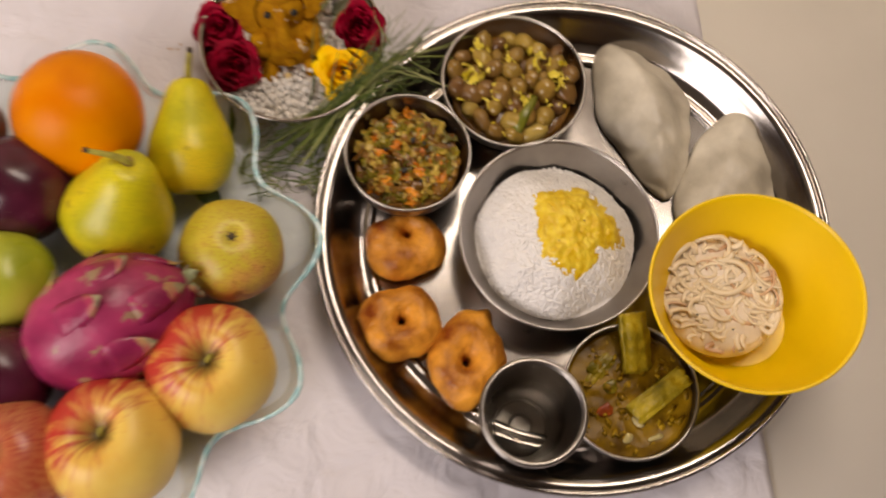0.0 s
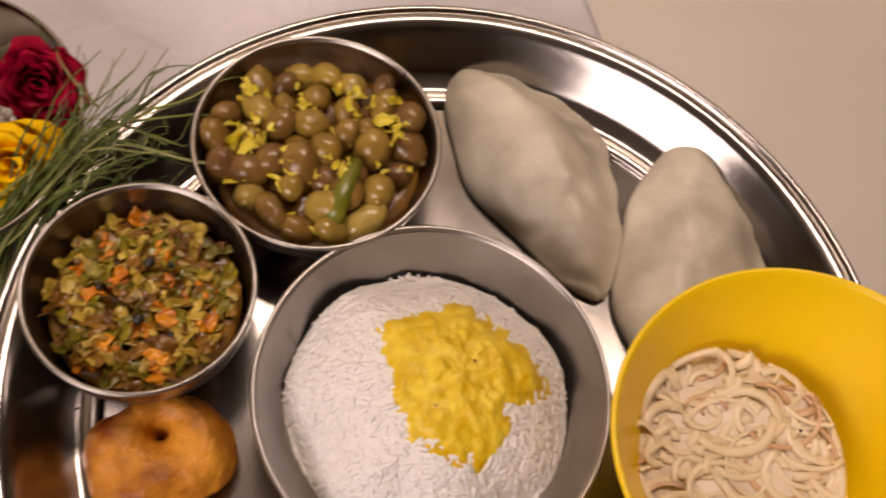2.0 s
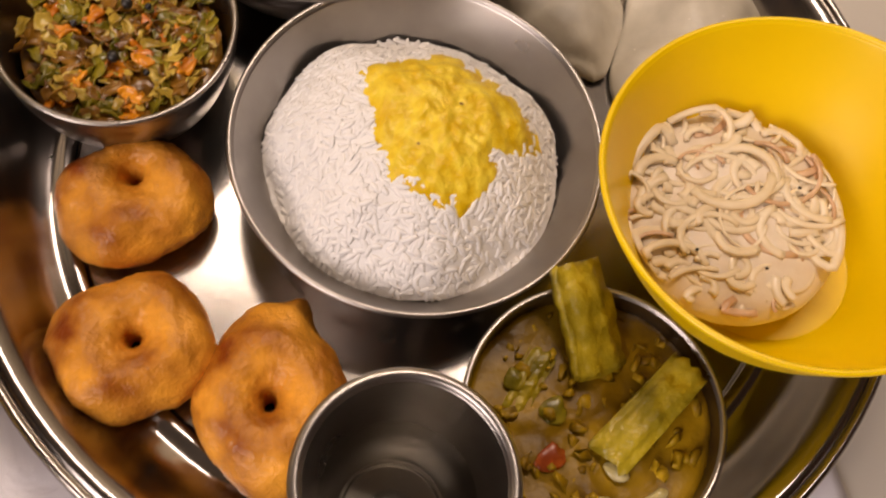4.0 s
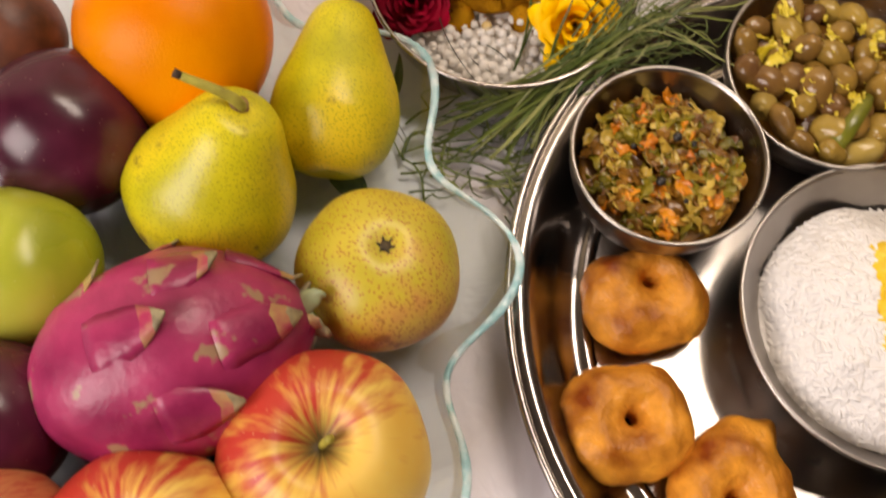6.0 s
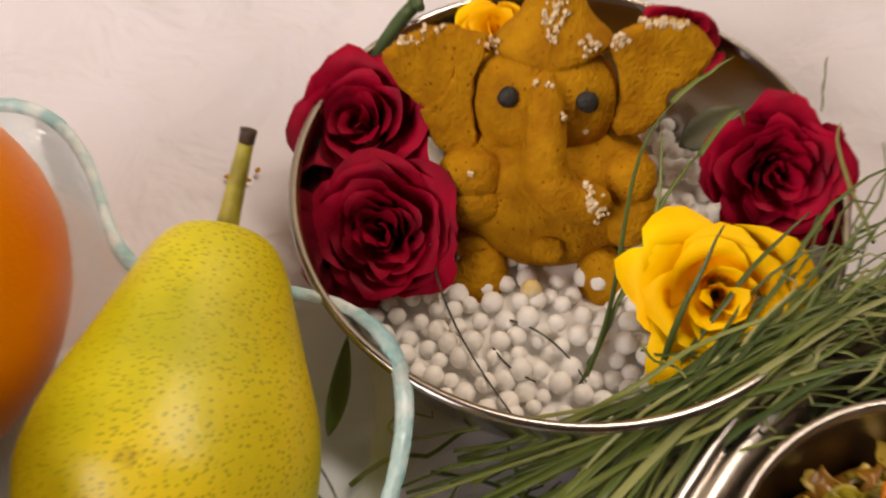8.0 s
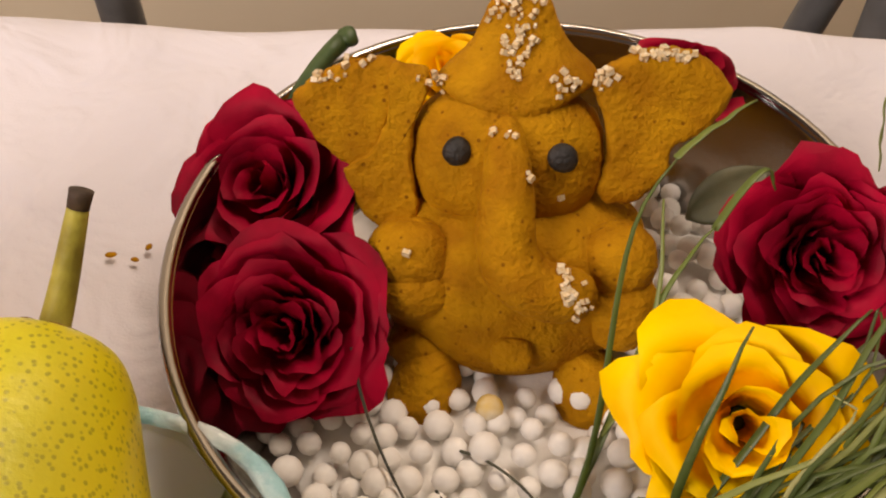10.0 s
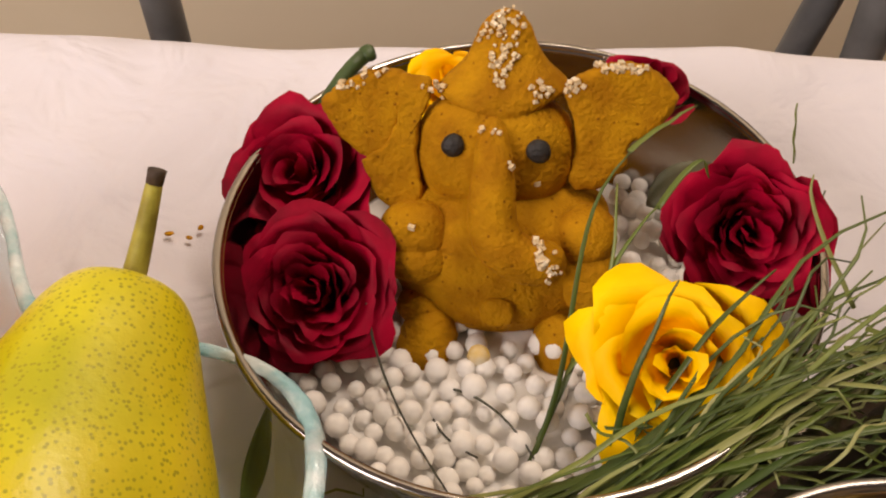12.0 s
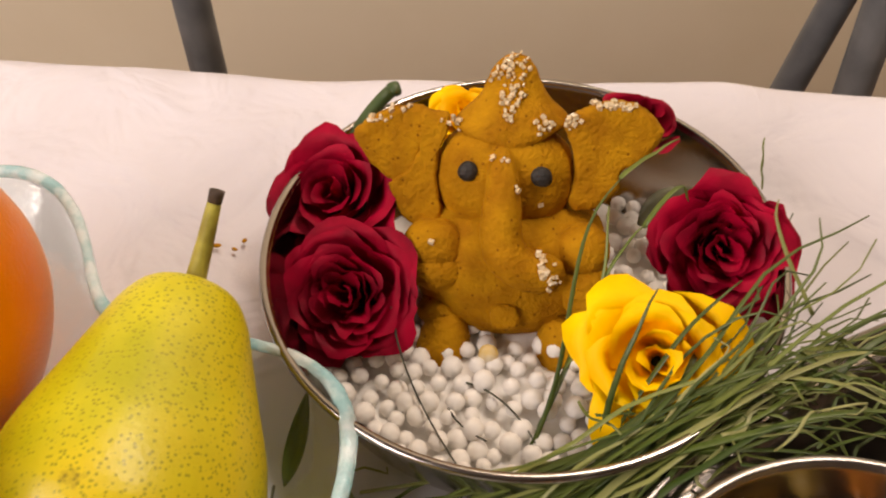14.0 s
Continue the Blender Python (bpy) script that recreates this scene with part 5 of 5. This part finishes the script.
def leaf(at, length, width, turn, label, material=LEAF, bend=0.15):
    bm = bmesh.new()
    rows = []
    for i in range(11):
        u = i / 10
        w = width * math.sin(math.pi * u ** 0.8) ** 0.9 + 0.0002
        rows.append([bm.verts.new((s * w / 2, u * length, bend * length * math.sin(u * 2.2) + abs(s) * w * 0.25)) for s in (-1, -0.5, 0, 0.5, 1)])
    for a, b in zip(rows, rows[1:]):
        for k in range(4):
            bm.faces.new((a[k], a[k + 1], b[k + 1], b[k]))
    ob = part("leaf", bm, material)
    ob.matrix_basis = Matrix.Translation(at) @ Euler([radians(a) for a in turn]).to_matrix().to_4x4()
    s = ob.modifiers.new("thickness", "SOLIDIFY")
    s.thickness = 0.0005
    tagged(ob, label, "leaf")


leaf((-0.110, 0.268, 0.0085), 0.026, 0.014, (15, 0, 70), "small dark green leaf lying in the glass dish")
leaf((-0.106, 0.322, 0.010), 0.024, 0.0045, (22, 20, 12), "narrow green leaf inside the glass dish", GRASS)
leaf((-0.034, 0.420, 0.0230), 0.020, 0.010, (20, 30, -40), "dull green rose leaf lying on the sago pearls", DULLLEAF)


# ---- grass ----
def make_grass():
    rng = random.Random(77)
    bm = bmesh.new()

    def blade(p, w, wave=0.011):
        n = len(p)
        rows = []
        curl = rng.uniform(0, 50)
        p = [q + Vector((noise.noise((i * 0.26, curl, 0)), noise.noise((i * 0.26, curl, 5)), 0.5 * noise.noise((i * 0.26, curl, 9)))) * wave * (i / (n - 1)) for i, q in enumerate(p)]
        for i, q in enumerate(p):
            d = (p[min(i + 1, n - 1)] - p[max(i - 1, 0)]).normalized()
            side = d.cross(Vector((0.3 * math.sin(w * 9e4), 0.2, 1))).normalized()
            k = w * (1 - (i / (n - 1)) ** 2.5) + 0.00012
            rows.append((bm.verts.new(q - side * k), bm.verts.new(q - Vector((0, 0, k * 0.5))), bm.verts.new(q + side * k)))
        for a, b in zip(rows, rows[1:]):
            bm.faces.new((a[0], a[1], b[1], b[0]))
            bm.faces.new((a[1], a[2], b[2], b[1]))

    # the main sheaf: from the cloth in front of the idol's dish, over its rim and on to the big plate
    for i in range(76):
        a = Vector((-0.052 + rng.gauss(0, 0.018), 0.313 + rng.gauss(0, 0.009), 0.008 + abs(rng.gauss(0, 0.006))))
        b = Vector((-0.026 + rng.gauss(0, 0.007), 0.337 + rng.gauss(0, 0.006), 0.032 + rng.gauss(0, 0.005)))
        c = Vector((-0.001 + rng.gauss(0, 0.008), 0.365 + rng.gauss(0, 0.007), 0.040 + rng.gauss(0, 0.006)))
        far = rng.uniform(0.15, 0.75)
        d = c + Vector((0.036 + rng.gauss(0, 0.014), 0.026 + rng.gauss(0, 0.016), rng.gauss(0.0, 0.009))) * far
        d += Vector((rng.gauss(0, 0.009), rng.gauss(0, 0.011), -0.008 * rng.random()))
        blade(bezier(a, b, c, d, 12), rng.choice((0.0002, 0.0003, 0.0003, 0.0004, 0.0005, 0.0006, 0.0009)))
    # single long blades that stand up before the idol and lean over the yellow flower
    for w, a, b, c, d in ((0.0005, (-0.0500, 0.3470, 0.006), (-0.0395, 0.3700, 0.0330), (-0.0530, 0.3850, 0.0440), (-0.0400, 0.4068, 0.0532)),
                          (0.0006, (-0.0400, 0.4068, 0.0532), (-0.0370, 0.4110, 0.0545), (-0.0330, 0.4160, 0.0560), (-0.0268, 0.4212, 0.0570)),
                          (0.0006, (-0.0482, 0.3542, 0.0110), (-0.0400, 0.3745, 0.0345), (-0.0400, 0.3860, 0.0460), (-0.0318, 0.3942, 0.0498)),
                          (0.0006, (-0.0318, 0.3942, 0.0498), (-0.0270, 0.4030, 0.0560), (-0.0245, 0.4080, 0.0570), (-0.0215, 0.4050, 0.0510)),
                          (0.0004, (-0.0447, 0.3647, 0.0239), (-0.0370, 0.3740, 0.0335), (-0.0395, 0.3860, 0.0450), (-0.0411, 0.3965, 0.0523)),
                          (0.0007, (-0.0312, 0.3430, 0.0100), (-0.0325, 0.3540, 0.0350), (-0.0315, 0.3560, 0.0480), (-0.0250, 0.3700, 0.0560)),
                          (0.0006, (-0.0288, 0.3500, 0.0250), (-0.0230, 0.3560, 0.0440), (-0.0180, 0.3660, 0.0520), (-0.0071, 0.3790, 0.0540)),
                          (0.0004, (0.0130, 0.3880, 0.0360), (0.0060, 0.3950, 0.0440), (0.0000, 0.4020, 0.0480), (-0.0005, 0.4076, 0.0540)),
                          (0.0003, (-0.0045, 0.4116, 0.0530), (-0.0050, 0.4130, 0.0570), (-0.0068, 0.4150, 0.0600), (-0.0065, 0.4175, 0.0645))):
        blade(bezier(a, b, c, d, 14), w, 0.0012)
    # fine dry wisps round the sheaf
    for i in range(26):
        a = Vector((rng.uniform(-0.04, 0.02), rng.uniform(0.325, 0.375), 0.03 + rng.gauss(0, 0.006)))
        d = a + Vector((rng.uniform(0.01, 0.05), rng.uniform(-0.01, 0.035), rng.uniform(-0.008, 0.014)))
        m = (a + d) / 2 + Vector((rng.gauss(0, 0.007), rng.gauss(0, 0.007), rng.gauss(0.005, 0.005)))
        blade(bezier(a, a.lerp(m, 0.7), m.lerp(d, 0.4), d, 14), rng.uniform(0.00015, 0.0003), 0.012)
    for i in range(8):
        a = Vector((0.012 + rng.gauss(0, 0.006), 0.368 + rng.gauss(0, 0.005), 0.042))
        d = a + Vector((rng.uniform(0.03, 0.075), rng.uniform(-0.03, 0.06), rng.uniform(-0.012, 0.02)))
        m = (a + d) / 2 + Vector((0, 0, 0.008))
        blade(bezier(a, a.lerp(m, 0.7), m.lerp(d, 0.4), d, 12), rng.uniform(0.0004, 0.0008))
    # strands lying on the cloth
    for i in range(60):
        a = Vector((rng.uniform(-0.10, -0.02), rng.uniform(0.27, 0.325), TOP + 0.0012 + rng.random() * 0.004))
        t = rng.gauss(0.4, 0.8)
        d = a + Vector((math.cos(t), math.sin(t) * 0.6, 0)) * rng.uniform(0.02, 0.06)
        m = (a + d) / 2 + Vector((rng.gauss(0, 0.008), rng.gauss(0, 0.008), 0.004))
        blade(bezier(a, a.lerp(m, 0.7), m.lerp(d, 0.4), d, 10), rng.uniform(0.0003, 0.0006))
    ob = part("grass_bundle", bm, GRASS)
    s = ob.modifiers.new("thickness", "SOLIDIFY")
    s.thickness = 0.0002
    tagged(ob, "loose sheaf of fresh green grass blades over the dish", "grass", kind="stuff")


make_grass()


def make_strands():
    bm = bmesh.new()
    for pts in (((-0.0920, 0.3700, 0.028), (-0.0880, 0.3610, 0.0165), (-0.0790, 0.3500, 0.0145), (-0.0640, 0.3360, 0.0125)), ((-0.0720, 0.3620, 0.012), (-0.0640, 0.3620, 0.014), (-0.0550, 0.3570, 0.014), (-0.0480, 0.3490, 0.012)),
                ((-0.0720, 0.3530, 0.0125), (-0.0690, 0.3490, 0.0135), (-0.0660, 0.3470, 0.0135), (-0.0600, 0.3460, 0.0125))):
        tube(bm, bezier(*pts, 10), 0.00035, 6, 0.7)
    for pts in (((-0.114, 0.316, 0.0085), (-0.108, 0.318, 0.012), (-0.103, 0.312, 0.010), (-0.097, 0.304, 0.009)), ((-0.112, 0.309, 0.0085), (-0.107, 0.311, 0.010), (-0.101, 0.306, 0.010), (-0.096, 0.299, 0.0085)),
                ((-0.109, 0.322, 0.009), (-0.107, 0.316, 0.011), (-0.106, 0.310, 0.010), (-0.104, 0.303, 0.008))):
        tube(bm, bezier(*pts, 10), 0.0004, 6, 0.6)
    ob = part("dry_grass_strands", bm, TWIG)
    tagged(ob, "thin dark dry grass strands on the pearls and in the glass dish", "grass", kind="stuff")


make_strands()


# ---- chair behind the table ----
def make_chair():
    t = thing("metal_chair", pose(-0.125, 0.665, FLOOR, 0, 0, 10.5), "grey painted tubular steel folding chair behind the table", "chair")
    for x in (-0.177, 0.191):
        bm = bmesh.new()
        tube(bm, [(x * 1.02, 0.03, 0), (x, 0.0, 0.3), (x, 0.0, 0.62), (x, 0.0, 0.92)], 0.0105, 14)
        part("upright", bm, TUBE, t)
    bm = bmesh.new()
    tube(bm, [(0.206, 0.022, 0.86), (0.187, 0.022, 0.72), (0.118, 0.03, 0.36), (0.024, 0.04, 0.0)], 0.0095, 14)
    part("crossed_leg", bm, TUBE, t)
    bm = bmesh.new()
    tube(bm, [(-0.177, 0.012, 0.5), (-0.16, 0.05, 0.4), (-0.13, 0.14, 0.2), (-0.1, 0.22, 0.0)], 0.0095, 14)
    part("crossed_leg", bm, TUBE, t)
    bm = bmesh.new()
    tube(bm, [(-0.177, 0, 0.905), (0.191, 0, 0.905)], 0.0095, 12)
    part("top_rail", bm, TUBE, t)


make_chair()
